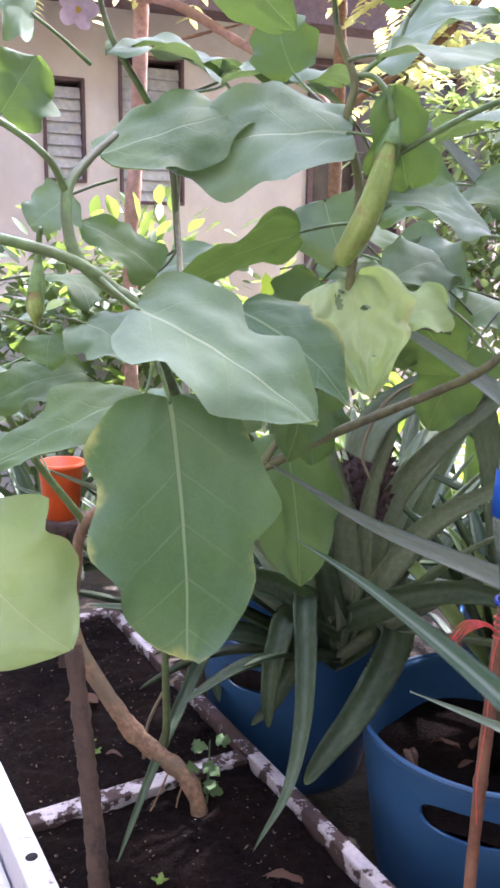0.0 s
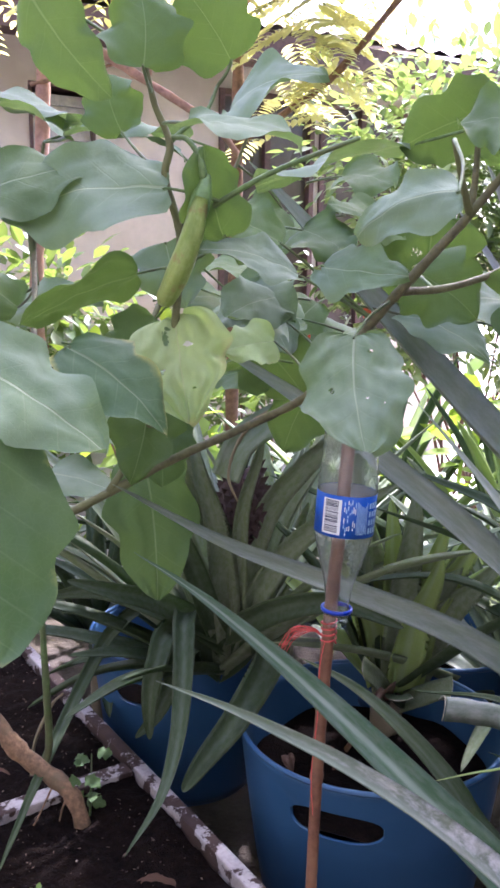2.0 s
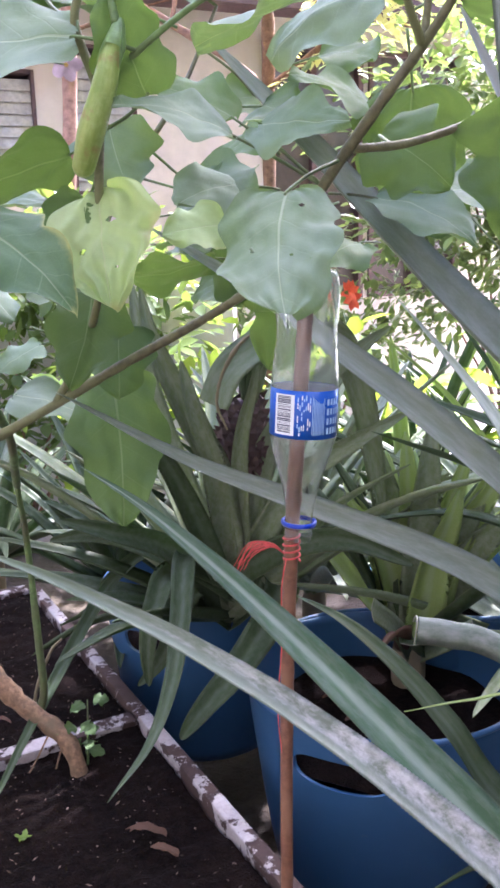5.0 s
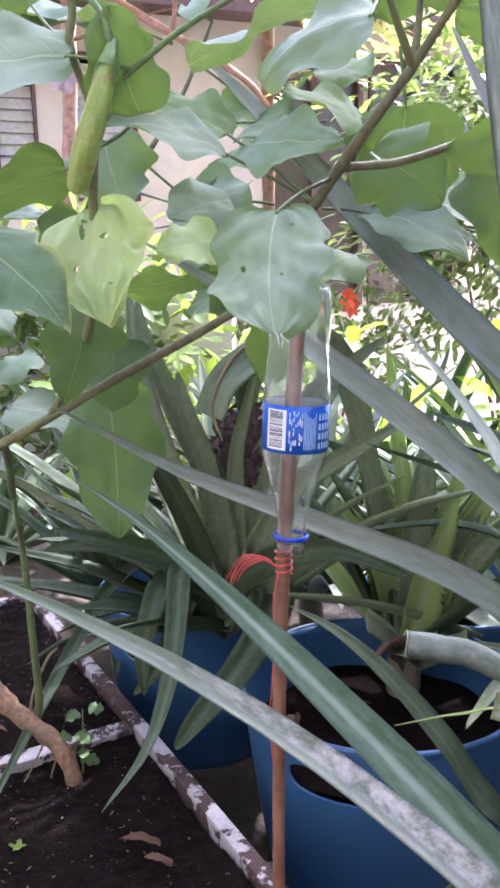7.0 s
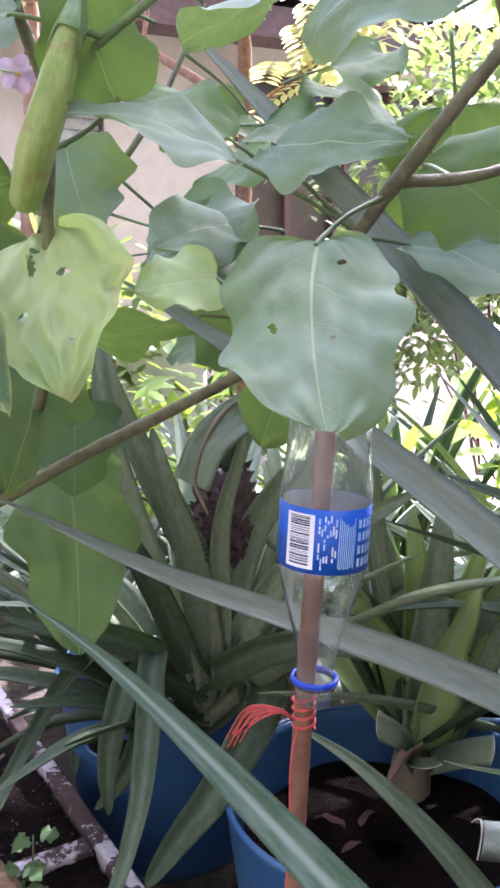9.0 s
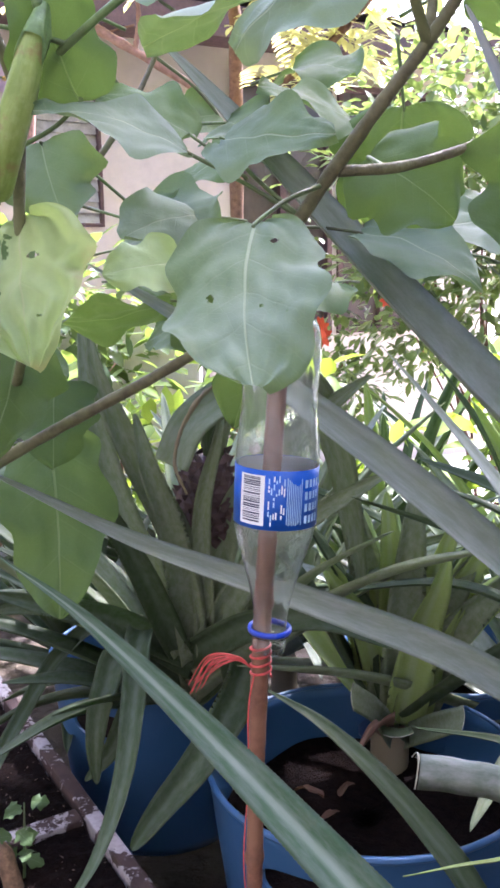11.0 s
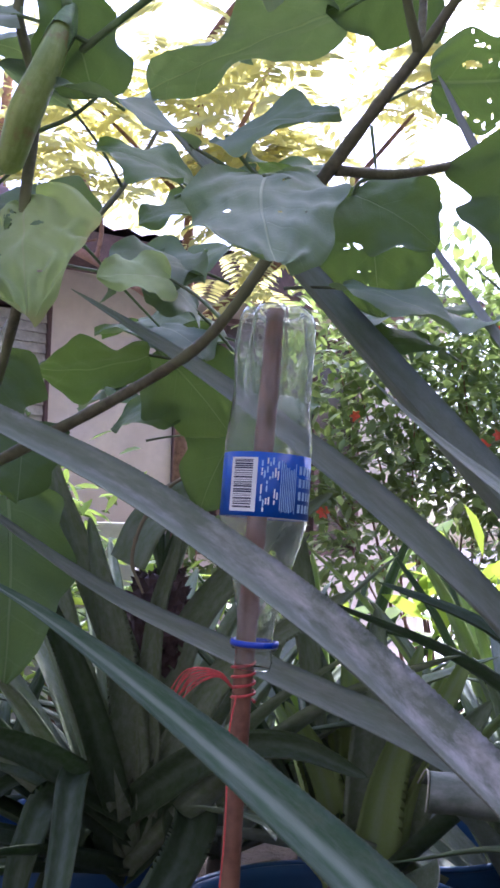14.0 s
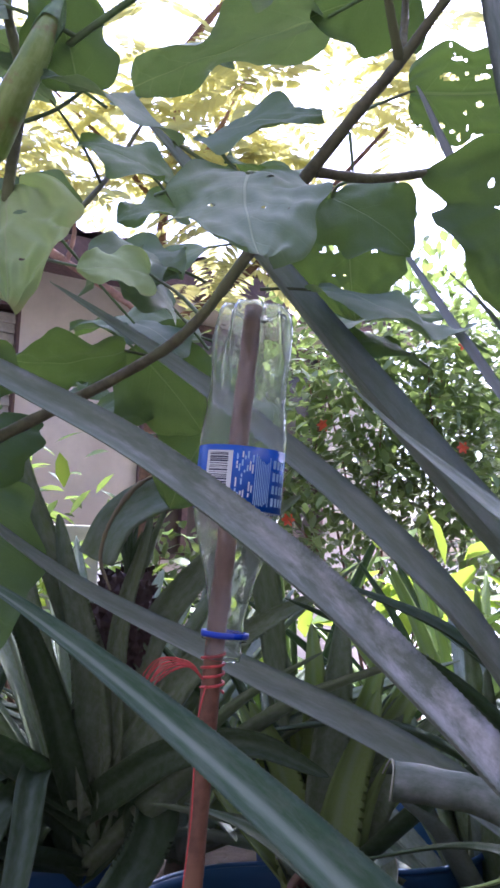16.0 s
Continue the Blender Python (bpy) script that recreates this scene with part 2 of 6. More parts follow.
def clean_paint():
    k = Nodes("white_enamel")
    dirt = k.ramp(k.noise(45, 8, 0.75), (0.60, 0.0), (0.68, 1.0))
    k.set(k.mix(dirt, (0.70, 0.69, 0.71), (0.10, 0.07, 0.055)), 0.35)
    k.bump(dirt, 0.2, 0.001)
    return k.mat


soil, paint_flaking, paint_white = soil_material(), flaking_paint(), clean_paint()


def tub_material():
    k = Nodes("blue_plastic")
    n, m = k.noise(14, 5), k.noise(200, 3)
    col = k.mix(n, (0.030, 0.095, 0.215), (0.045, 0.125, 0.27))
    col = k.mix(k.ramp(k.noise(55, 8, 0.8), (0.62, 0.0), (0.74, 0.55)), col, (0.16, 0.17, 0.19))
    k.set(col, k.ramp(n, (0.3, 0.34), (0.7, 0.5)))
    k.bump(m, 0.08, 0.001)
    return k.mat


tub_blue = tub_material()
label_blue = plain("blue_label", (0.015, 0.10, 0.50), 0.3, 60, 0.15, 0.05)
label_white = plain("white_print", (0.78, 0.80, 0.84), 0.35, 60, 0.05, 0.02)
label_pale = plain("pale_blue_print", (0.42, 0.62, 0.88), 0.35, 60, 0.1, 0.02)
ink = plain("dark_ink", (0.03, 0.03, 0.08), 0.4, 60, 0.1, 0.02)
ring_blue = plain("blue_cap_ring", (0.02, 0.06, 0.50), 0.3, 60, 0.1, 0.03)
twine_red = plain("red_twine", (0.62, 0.09, 0.08), 0.45, 200, 0.25, 0.3)
fruit_green = None


def fruit_material():
    k = Nodes("green_eggplant_skin")
    sep = k.node("ShaderNodeSeparateXYZ")
    k.link(k.coords("UV"), sep.inputs[0])
    vec = k.node("ShaderNodeCombineXYZ")
    k.put(vec.inputs[0], k.math("MULTIPLY", sep.outputs[0], 3.0))
    k.put(vec.inputs[1], k.math("MULTIPLY", sep.outputs[1], 6.0))
    streak = k.noise(1.0, 5, 0.6, vec.outputs[0])
    col = k.mix(k.ramp(streak, (0.38, 0.0), (0.62, 1.0)), (0.20, 0.28, 0.055), (0.33, 0.41, 0.115))
    col = k.mix(k.ramp(k.noise(160, 4), (0.5, 0.0), (0.8, 0.4)), col, (0.42, 0.50, 0.22))
    col = k.mix(k.ramp(k.noise(55, 5, 0.65), (0.54, 0.0), (0.66, 0.75)), col, (0.27, 0.19, 0.075))
    k.set(col, 0.38, Specular_IOR_Level=0.45)
    k.bsdf.inputs["Subsurface Weight"].default_value = 0.1
    k.bsdf.inputs["Subsurface Radius"].default_value = (0.004, 0.006, 0.002)
    k.bump(k.noise(120, 3), 0.1, 0.001)
    return k.mat


fruit_green = fruit_material()
calyx_green = plain("calyx_green", (0.16, 0.26, 0.08), 0.5, 120, 0.3, 0.4)
petal_purple = plain("pale_purple_petal", (0.60, 0.46, 0.58), 0.6, 90, 0.2, 0.2)
stamen_yellow = plain("yellow_stamen", (0.65, 0.42, 0.05), 0.5, 90, 0.2, 0.1)


def clear_plastic():
    k = Nodes("clear_bottle_plastic")
    k.set((0.95, 0.98, 0.97), k.ramp(k.noise(40, 4), (0.4, 0.015), (0.8, 0.06)), IOR=1.48, Transmission_Weight=0.975)
    k.bump(k.noise(48, 3), 0.25, 0.004)
    return k.mat


bottle_clear = clear_plastic()


def small_leaf(name, dark, light, trans, amount=0.4, rough=0.45):
    k = Nodes(name)
    isl = k.node("ShaderNodeNewGeometry").outputs["Random Per Island"]
    col = k.mix(isl, dark, light)
    col = k.mix(k.math("MULTIPLY", k.noise(30, 4), 0.5), col, tuple(c * 0.6 for c in dark))
    k.set(col, rough)
    k.thin(amount, k.mix(isl, trans, tuple(c * 0.7 for c in trans)))
    return k.mat


pinnate_leaf = small_leaf("pinnate_leaf", (0.30, 0.32, 0.13), (0.62, 0.60, 0.34), (0.80, 0.76, 0.26), 0.6)
bush_leaf = small_leaf("glossy_bush_leaf", (0.05, 0.10, 0.035), (0.20, 0.27, 0.10), (0.36, 0.48, 0.10), 0.35, 0.3)
lime_leaf = small_leaf("lime_shrub_leaf", (0.12, 0.22, 0.03), (0.28, 0.40, 0.06), (0.45, 0.60, 0.05), 0.45)
wood_leaf = small_leaf("wood_foliage", (0.04, 0.08, 0.03), (0.14, 0.20, 0.06), (0.28, 0.40, 0.06), 0.4)
dry_leaf_mat = small_leaf("dry_leaf", (0.09, 0.045, 0.028), (0.22, 0.125, 0.075), (0.25, 0.12, 0.05), 0.2, 0.8)
red_petal = plain("red_petal", (0.70, 0.10, 0.04), 0.5, 90, 0.2, 0.1)
grit_mat = small_leaf("soil_grit", (0.05, 0.03, 0.02), (0.30, 0.22, 0.16), (0.1, 0.06, 0.04), 0.05, 0.9)
wall_cream = plain("cream_render", (0.64, 0.55, 0.49), 0.9, 18, 0.06, 0.15, (0.58, 0.49, 0.43))
trim_brown = plain("brown_painted_timber", (0.11, 0.06, 0.055), 0.7, 30, 0.3, 0.3)
roof_rust = plain("weathered_roof_sheet", (0.13, 0.085, 0.085), 0.7, 12, 0.3, 0.2, (0.20, 0.12, 0.10))
slat_grey = plain("dusty_louvre_glass", (0.52, 0.49, 0.47), 0.35, 30, 0.25, 0.1)
pane_brown = plain("dusty_brown_glass", (0.10, 0.075, 0.065), 0.25, 8, 0.25, 0.03)
# near-black stands in for shade in the room and the screw holes
shade_black = plain("painted_shade_black", (0.02, 0.018, 0.017), 0.9, 10, 0.2, 0.1)
earth = plain("garden_earth", (0.045, 0.033, 0.025), 0.95, 22, 0.5, 1.0, (0.07, 0.055, 0.035), dist=0.02)
concrete = plain("pale_concrete", (0.62, 0.59, 0.55), 0.9, 12, 0.2, 0.3, (0.52, 0.49, 0.45))
orange_plastic = plain("orange_plastic", (0.80, 0.13, 0.02), 0.35, 40, 0.1, 0.05)
pine_flesh = plain("pineapple_rind", (0.035, 0.018, 0.020), 0.7, 60, 0.5, 0.6, (0.10, 0.06, 0.055))

# dark grey so the added unseen walls bounce little fill light
unseen_wall_grey = plain("dark_light_blocker", (0.20, 0.195, 0.18), 0.95, 9, 0.2, 0.4, (0.14, 0.14, 0.12), dist=0.01)


# ---- builders ----
def finish(name, bm, material, parent=None, label="", smooth=True):
    me = bpy.data.meshes.new(name)
    bm.to_mesh(me)
    bm.free()
    if smooth:
        me.polygons.foreach_set("use_smooth", [True] * len(me.polygons))
    if material:
        me.materials.append(material)
    ob = new(name, me)
    if parent is not None:
        ob.parent = parent
    if label:
        ob["label"] = label
    return ob


def part(name, bm, material, parent, label="", smooth=True):
    return finish(name, bm, material, parent, label, smooth)


def thing(name, label, category, group="", kind=""):
    return tagged(new(name), label, category, group, kind)


def curve_points(points, n):
    """Catmull-Rom through the points."""
    P = [Vector(p) for p in points]
    P = [P[0] * 2 - P[1]] + P + [P[-1] * 2 - P[-2]]
    out = []
    spans = len(P) - 3
    for i in range(n + 1):
        s = min(i / n * spans, spans - 1e-6)
        j, u = int(s), s - int(s)
        a, b, c, d = P[j:j + 4]
        out.append(0.5 * (2 * b + (c - a) * u + (2 * a - 5 * b + 4 * c - d) * u * u + (3 * b - a - 3 * c + d) * u ** 3))
    return out


def tube(points, radii, n=24, sides=10, bm=None, knots=0.0, seed=0):
    """A round, tapering, slightly knotty rod through the points."""
    bm = bm or bmesh.new()
    rng = random.Random(seed)
    pts = curve_points(points, n)
    rings, ref = [], Vector((0.31, 0.2, 0.93))
    for i, p in enumerate(pts):
        t = (pts[min(i + 1, n)] - pts[max(i - 1, 0)]).normalized()
        x = t.cross(ref)
        if x.length < 1e-3:
            x = t.cross(Vector((1, 0, 0)))
        x.normalize()
        y = t.cross(x)
        s = i / n * (len(radii) - 1)
        j = min(int(s), len(radii) - 2)
        r = radii[j] + (radii[j + 1] - radii[j]) * (s - j)
        r *= 1 + knots * (rng.random() - 0.5)
        rings.append([bm.verts.new(p + (x * math.cos(a) + y * math.sin(a)) * r * (1 + knots * 0.4 * (rng.random() - 0.5))) for a in (2 * math.pi * k / sides for k in range(sides))])
    for a, b in zip(rings, rings[1:]):
        for k in range(sides):
            bm.faces.new((a[k], a[(k + 1) % sides], b[(k + 1) % sides], b[k]))
    bm.faces.new(list(reversed(rings[0])))
    bm.faces.new(rings[-1])
    return bm


def box(bm, x0, y0, z0, x1, y1, z1, m=Matrix.Identity(4), bevel=0.0):
    vs = [bm.verts.new(m @ Vector(p)) for p in ((x0, y0, z0), (x1, y0, z0), (x1, y1, z0), (x0, y1, z0), (x0, y0, z1), (x1, y0, z1), (x1, y1, z1), (x0, y1, z1))]
    fs = [bm.faces.new([vs[i] for i in f]) for f in ((3, 2, 1, 0), (4, 5, 6, 7), (0, 1, 5, 4), (1, 2, 6, 5), (2, 3, 7, 6), (3, 0, 4, 7))]
    if bevel:
        bmesh.ops.bevel(bm, geom=list({e for f in fs for e in f.edges}), offset=bevel, segments=2, affect="EDGES", profile=0.6)
    return bm


def lathe(profile, sides=48, bm=None, m=Matrix.Identity(4), wobble=None):
    bm = bm or bmesh.new()
    rings = []
    for i, (r, z) in enumerate(profile):
        rings.append([bm.verts.new(m @ Vector((r * (wobble(a, i) if wobble else 1) * math.cos(a), r * (wobble(a, i) if wobble else 1) * math.sin(a), z))) for a in (2 * math.pi * k / sides for k in range(sides))])
    for a, b in zip(rings, rings[1:]):
        for k in range(sides):
            bm.faces.new((a[k], a[(k + 1) % sides], b[(k + 1) % sides], b[k]))
    return bm


def axes(along, normal):
    x = Vector(along).normalized()
    y = Vector(normal).cross(x)
    y.normalize()
    z = x.cross(y)
    return Matrix((x, y, z)).transposed()


def leaf_shape(base, tip, width, normal, cup=0.1, droop=0.08, seed=0, holes=(), nu=26, nv=14, lobes=0.125, crinkle=0.026, blunt=None):
    """A broad lobed leaf from its base to its tip."""
    rng = random.Random(seed)
    base, tip = Vector(base), Vector(tip)
    L = (tip - base).length
    R = axes(tip - base, normal)
    ph = (rng.random(), rng.random())
    r1, r2, bend = rng.uniform(0, 6), rng.uniform(0, 6), rng.uniform(-0.12, 0.12)
    lobes *= rng.uniform(0.8, 1.4)
    end = blunt or random.Random(seed + 900).uniform(0.56, 0.80)
    widest = 0.36 / (0.36 + end)
    full = 1.036 / (widest ** 0.36 * (1 - widest) ** end)
    bm = bmesh.new()
    uvl, mar = bm.loops.layers.uv.new("UVMap"), bm.verts.layers.float.new("margin")
    if holes:
        nu, nv = 110, 80
    grid, info = [], {}
    for i in range(nu + 1):
        u = 0.004 + 0.992 * i / nu
        row = []
        for j in range(nv + 1):
            v = 2 * j / nv - 1
            s = 0 if v < 0 else 1
            h = u ** 0.36 * (1 - u) ** end * full
            wave = (2.5 * u + ph[s]) % 1.0
            tooth = wave / 0.68 if wave < 0.68 else (1 - wave) / 0.32
            tooth = 0.6 * tooth + 0.4 * (0.5 - 0.5 * math.cos(math.pi * tooth))
            h *= 1 + lobes * (2 * tooth - 1.1) * min(1, 5 * u) * min(1, 3 * (1 - u)) + 0.03 * math.sin(23 * u + r1 + s)
            y = v * h * width / 2
            q = abs(y) / L
            z = droop * L * 4 * (u - u * u) * 0.6 + cup * abs(y) - cup * 0.6 * y * y / (width * 0.5)
            z += 0.007 * L * math.sin(2 * math.pi * (5.0 * (u - 0.85 * q))) * min(1, abs(v) * 2) * (1 - abs(v) * 0.3)
            z += 0.10 * width * abs(v) ** 3 * math.sin(9 * u + r1 + 2.5 * s) + 0.03 * width * v * math.sin(4 * u + r2)
            if crinkle:
                z += crinkle * L * noise.noise(Vector((u * 5, v * 4, seed)))
            x = L * u - 0.10 * abs(y) * (u < 0.25) * (1 - 4 * u) * 2
            y += bend * L * (u - u * u) * 2
            vert = bm.verts.new(base + R @ Vector((x, y, z)))
            vert[mar] = max(abs(v), (u - 0.55) / 0.45 if u > 0.55 else 0)
            info[vert] = (u, 0.5 + v * h * width / 2 / L, v)
            row.append(vert)
        grid.append(row)
    for i in range(nu):
        for j in range(nv):
            vs = (grid[i][j], grid[i + 1][j], grid[i + 1][j + 1], grid[i][j + 1])
            if holes:
                cu = sum(info[w][0] for w in vs) / 4
                cy = sum(info[w][1] for w in vs) / 4 - 0.5
                if any(((cu - a) * (1 + 0.5 * math.sin(9 * k + seed))) ** 2 + ((cy - b * 0.9) * (1 + 0.4 * math.cos(5 * k))) ** 2 < (c * (0.8 + 0.45 * noise.noise(Vector((cu * 40, cy * 40, seed))))) ** 2 for k, (a, b, c) in enumerate(holes)):
                    continue
            f = bm.faces.new(vs)
            for loop in f.loops:
                loop[uvl].uv = info[loop.vert][:2]
    loose = [v for v in bm.verts if not v.link_faces]
    bmesh.ops.delete(bm, geom=loose, context="VERTS")
    return bm


def bites(seed, count):
    """Holes eaten into a leaf in loose clusters: along, across, radius."""
    rng = random.Random(seed)
    nests = [(rng.uniform(0.2, 0.85), rng.uniform(-0.3, 0.3)) for _ in range(5)]
    out = []
    for k in range(count):
        a, b = nests[k % 5]
        out.append((a + rng.gauss(0, 0.07), b + rng.gauss(0, 0.07), rng.uniform(0.008, 0.016) if rng.random() < 0.75 else rng.uniform(0.02, 0.032)))
    return out


def spear_shape(points, width, trough=0.16, roll=0.0, n=30, spines=0.0, thick=0.0016, tip=0.75, up=(0, 0, 1), notch=0.0, seed=0):
    """A long channelled pineapple leaf through the points, from its base to its tip."""
    pts = curve_points(points, n)
    rng = random.Random(seed)
    bm = bmesh.new()
    uvl = bm.loops.layers.uv.new("UVMap")
    info, rings = {}, []
    top, low = (-1, -0.66, -0.33, 0, 0.33, 0.66, 1), (0.66, 0.25, -0.25, -0.66)
    w1, w2 = rng.uniform(0, 6), rng.uniform(0, 6)
    run = [0.0]
    for p, q in zip(pts, pts[1:]):
        run.append(run[-1] + (q - p).length)
    for i, p in enumerate(pts):
        s = run[i] / run[-1]
        t = (pts[min(i + 1, n)] - pts[max(i - 1, 0)]).normalized()
        x = t.cross(Vector(up)).normalized()
        z = x.cross(t)
        turn = Matrix.Rotation(radians(roll + 6 * math.sin(3 * s + w1)), 3, t)
        x, z = turn @ x, turn @ z
        w = width * (0.85 + 0.15 * min(1, s * 4)) * (1 - max(0.0, (s - 0.12) / 0.88) ** 1.5) ** tip if notch == 0 else width
        w = max(w, 0.0008)
        edge = w / 2 + (spines if i % 2 else 0) * min(1, 4 * (1 - s))
        ring = []
        for k, v in enumerate(top + low):
            hw = edge if abs(v) == 1 else w / 2
            h = trough * w * (v * v) * (1 + 0.12 * math.sin(9 * s + w2)) * 1.6
            if k >= len(top):
                h -= thick * (1.25 - abs(v)) * (0.4 + 0.6 * (1 - s))
            vert = bm.verts.new(p + x * v * hw + z * h)
            info[vert] = (s, 0.5 + v / 2)
            ring.append(vert)
        rings.append(ring)
    m = len(top) + len(low)
    for a_, b_ in zip(rings, rings[1:]):
        for k in range(m):
            f = bm.faces.new((a_[k], b_[k], b_[(k + 1) % m], a_[(k + 1) % m]))
            for loop in f.loops:
                loop[uvl].uv = info[loop.vert]
    bm.faces.new(rings[0])
    bm.faces.new(list(reversed(rings[-1])))
    return bm


# ---- ground ----
def ground_sheet():
    bm = bmesh.new()
    rows = []
    coords = [-400, -60, -12, -5, -3, -2, -1.4, -1, -0.6, -0.2, 0.2, 0.6, 1, 1.4, 1.8, 2.2, 2.8, 3.6, 5, 8, 14, 60, 400]
    for y in coords:
        rows.append([bm.verts.new((x, y + 1.5, 0.03 * noise.noise(Vector((x * 1.7, y * 1.7, 0))) if abs(x) + abs(y) < 12 else 0)) for x in coords])
    for a, b in zip(rows, rows[1:]):
        for i in range(len(coords) - 1):
            bm.faces.new((a[i], a[i + 1], b[i + 1], b[i]))
    return tagged(finish("ground", bm, earth), "dark garden earth under pots and plants", "ground", kind="structure")


ground_sheet()
# pale yard, extended before the house to bounce light onto its wall
yard = bmesh.new()
box(yard, -6.0, 3.3, -0.1, 14.0, 60.0, 0.055, bevel=0.01)
tagged(finish("pavement", yard, concrete, smooth=False), "pale sunlit concrete yard behind the garden", "pavement", kind="structure")

# ---- house ----
HOUSE = pose(0.2, 5.3, 0, 0, 0, 26.6)   # x runs along the wall, y into the house


def hv(x, y, z):
    return HOUSE @ Vector((x, y, z))


def house():
    h = thing("house", "cream rendered bungalow with louvred windows and a rusty sheet roof", "house")
    openings = [(-1.78, 1.62, -1.56, 2.14), (-1.38, 1.52, -1.02, 2.28), (-0.27, 0.9, 0.38, 2.36), (0.42, 0.9, 1.08, 2.36)]
    # one front wall with its openings cut through
    xs = sorted({-5.0, 1.6, *(v for o in openings for v in (o[0], o[2]))})
    zs = sorted({0.0, 2.68, *(v for o in openings for v in (o[1], o[3]))})
    bm, made = bmesh.new(), {}

    def corner(a, y, c_):
        if (a, y, c_) not in made:
            made[a, y, c_] = bm.verts.new(hv(xs[a], y, zs[c_]))
        return made[a, y, c_]

    def solid(a, c_):
        if not (0 <= a < len(xs) - 1 and 0 <= c_ < len(zs) - 1):
            return False
        mx, mz = (xs[a] + xs[a + 1]) / 2, (zs[c_] + zs[c_ + 1]) / 2
        return not any(o[0] < mx < o[2] and o[1] < mz < o[3] for o in openings)
    for a in range(len(xs) - 1):
        for c_ in range(len(zs) - 1):
            if not solid(a, c_):
                continue
            bm.faces.new((corner(a, 0, c_), corner(a + 1, 0, c_), corner(a + 1, 0, c_ + 1), corner(a, 0, c_ + 1)))
            bm.faces.new((corner(a, 0.15, c_ + 1), corner(a + 1, 0.15, c_ + 1), corner(a + 1, 0.15, c_), corner(a, 0.15, c_)))
            for da, dc, p, q in ((-1, 0, (a, c_ + 1), (a, c_)), (1, 0, (a + 1, c_), (a + 1, c_ + 1)), (0, -1, (a, c_), (a + 1, c_)), (0, 1, (a + 1, c_ + 1), (a, c_ + 1))):
                if not solid(a + da, c_ + dc):
                    bm.faces.new((corner(p[0], 0, p[1]), corner(p[0], 0.15, p[1]), corner(q[0], 0.15, q[1]), corner(q[0], 0, q[1])))
    part("wall", bm, wall_cream, h, smooth=False)
    for q in ((-5.0, 0.151, 0, -4.85, 4.0, 2.68), (1.45, 0.151, 0, 1.6, 4.0, 2.68), (-5.0, 4.0, 0, 1.6, 4.15, 2.68)):
        part("wall", box(bmesh.new(), *q, HOUSE), wall_cream, h, smooth=False)
    # floor coloured almost black to paint the unlit room behind the windows
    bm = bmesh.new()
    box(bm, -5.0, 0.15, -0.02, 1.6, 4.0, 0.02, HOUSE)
    part("floor", bm, shade_black, h, smooth=False)
    for k, (x0, z0, x1, z1) in enumerate(openings):
        wbm = bmesh.new()
        t = 0.035 if k > 1 else 0.018
        for q in ((x0, -0.02, z0, x0 + t, 0.1, z1), (x1 - t, -0.02, z0, x1, 0.1, z1), (x0 + t, -0.02, z0, x1 - t, 0.1, z0 + t), (x0 + t, -0.02, z1 - t, x1 - t, 0.1, z1)):
            box(wbm, *q, HOUSE, 0.004)
        if k > 1:
            box(wbm, (x0 + x1) / 2 - 0.02, -0.01, z0 + t, (x0 + x1) / 2 + 0.02, 0.09, z1 - t, HOUSE, 0.003)
        w = part("window", wbm, trim_brown, h, "brown timber window frame with louvres", smooth=False)
        n = int((z1 - z0) / 0.058) + 1
        spans = [(x0 + t, x1 - t)] if k < 2 else [(x0 + t, (x0 + x1) / 2 - 0.02), ((x0 + x1) / 2 + 0.02, x1 - t)]
        if k > 1:
            for a, b in spans:
                part("pane", box(bmesh.new(), a, 0.03, z0 + t, b, 0.036, z1 - t, HOUSE), pane_brown, w, smooth=False)
            continue
        for a, b in spans:
            for i in range(n):
                z = z0 + t + 0.026 + i * 0.058
                if z > z1 - t - 0.02:
                    break
                sb = bmesh.new()
                box(sb, a, -0.003, -0.031, b, 0.003, 0.031, HOUSE @ pose(0, 0.03, z, -20, 0, 0))
                part("slat", sb, slat_grey, w, smooth=False)
    # roof: corrugated sheet with a timber fascia
    bm = bmesh.new()
    nx = 190
    for layer in (0.0,):
        lines = []
        for y, z in ((-0.55, 2.575), (0.6, 2.92), (2.0, 3.31)):
            lines.append([bm.verts.new(hv(-5.4 + 7.3 * i / nx, y, z + 0.014 * math.cos(i * math.pi / 2))) for i in range(nx + 1)])
        for a, b in zip(lines, lines[1:]):
            for i in range(nx):
                bm.faces.new((a[i], a[i + 1], b[i + 1], b[i]))
    roof = part("roof", bm, roof_rust, h, "rusty brown corrugated roof sheets")
    bm = bmesh.new()
    box(bm, -5.4, 2.0, 3.24, 1.9, 2.06, 3.30, HOUSE)
    box(bm, -5.4, 2.06, 2.70, 1.9, 4.6, 3.28, HOUSE)
    part("ridge", bm, roof_rust, roof, smooth=False)
    bm = bmesh.new()
    box(bm, -5.4, -0.53, 2.395, 1.9, -0.50, 2.545, HOUSE, 0.004)
    part("fascia", bm, trim_brown, h, smooth=False)
    bm = bmesh.new()
    box(bm, -5.35, -0.49, 2.495, 1.85, 0.0, 2.515, HOUSE)
    part("soffit", bm, trim_brown, h, smooth=False)
    return h


house()


# ---- planter box ----
BOX = Matrix.Translation((-0.037, 1.345, 0)) @ pose(0, 0, 0, 0, 0, 34.0)   # y runs away along the long rim, x across to the right
# the right rim stands at x = 0, the left one at x = -0.42


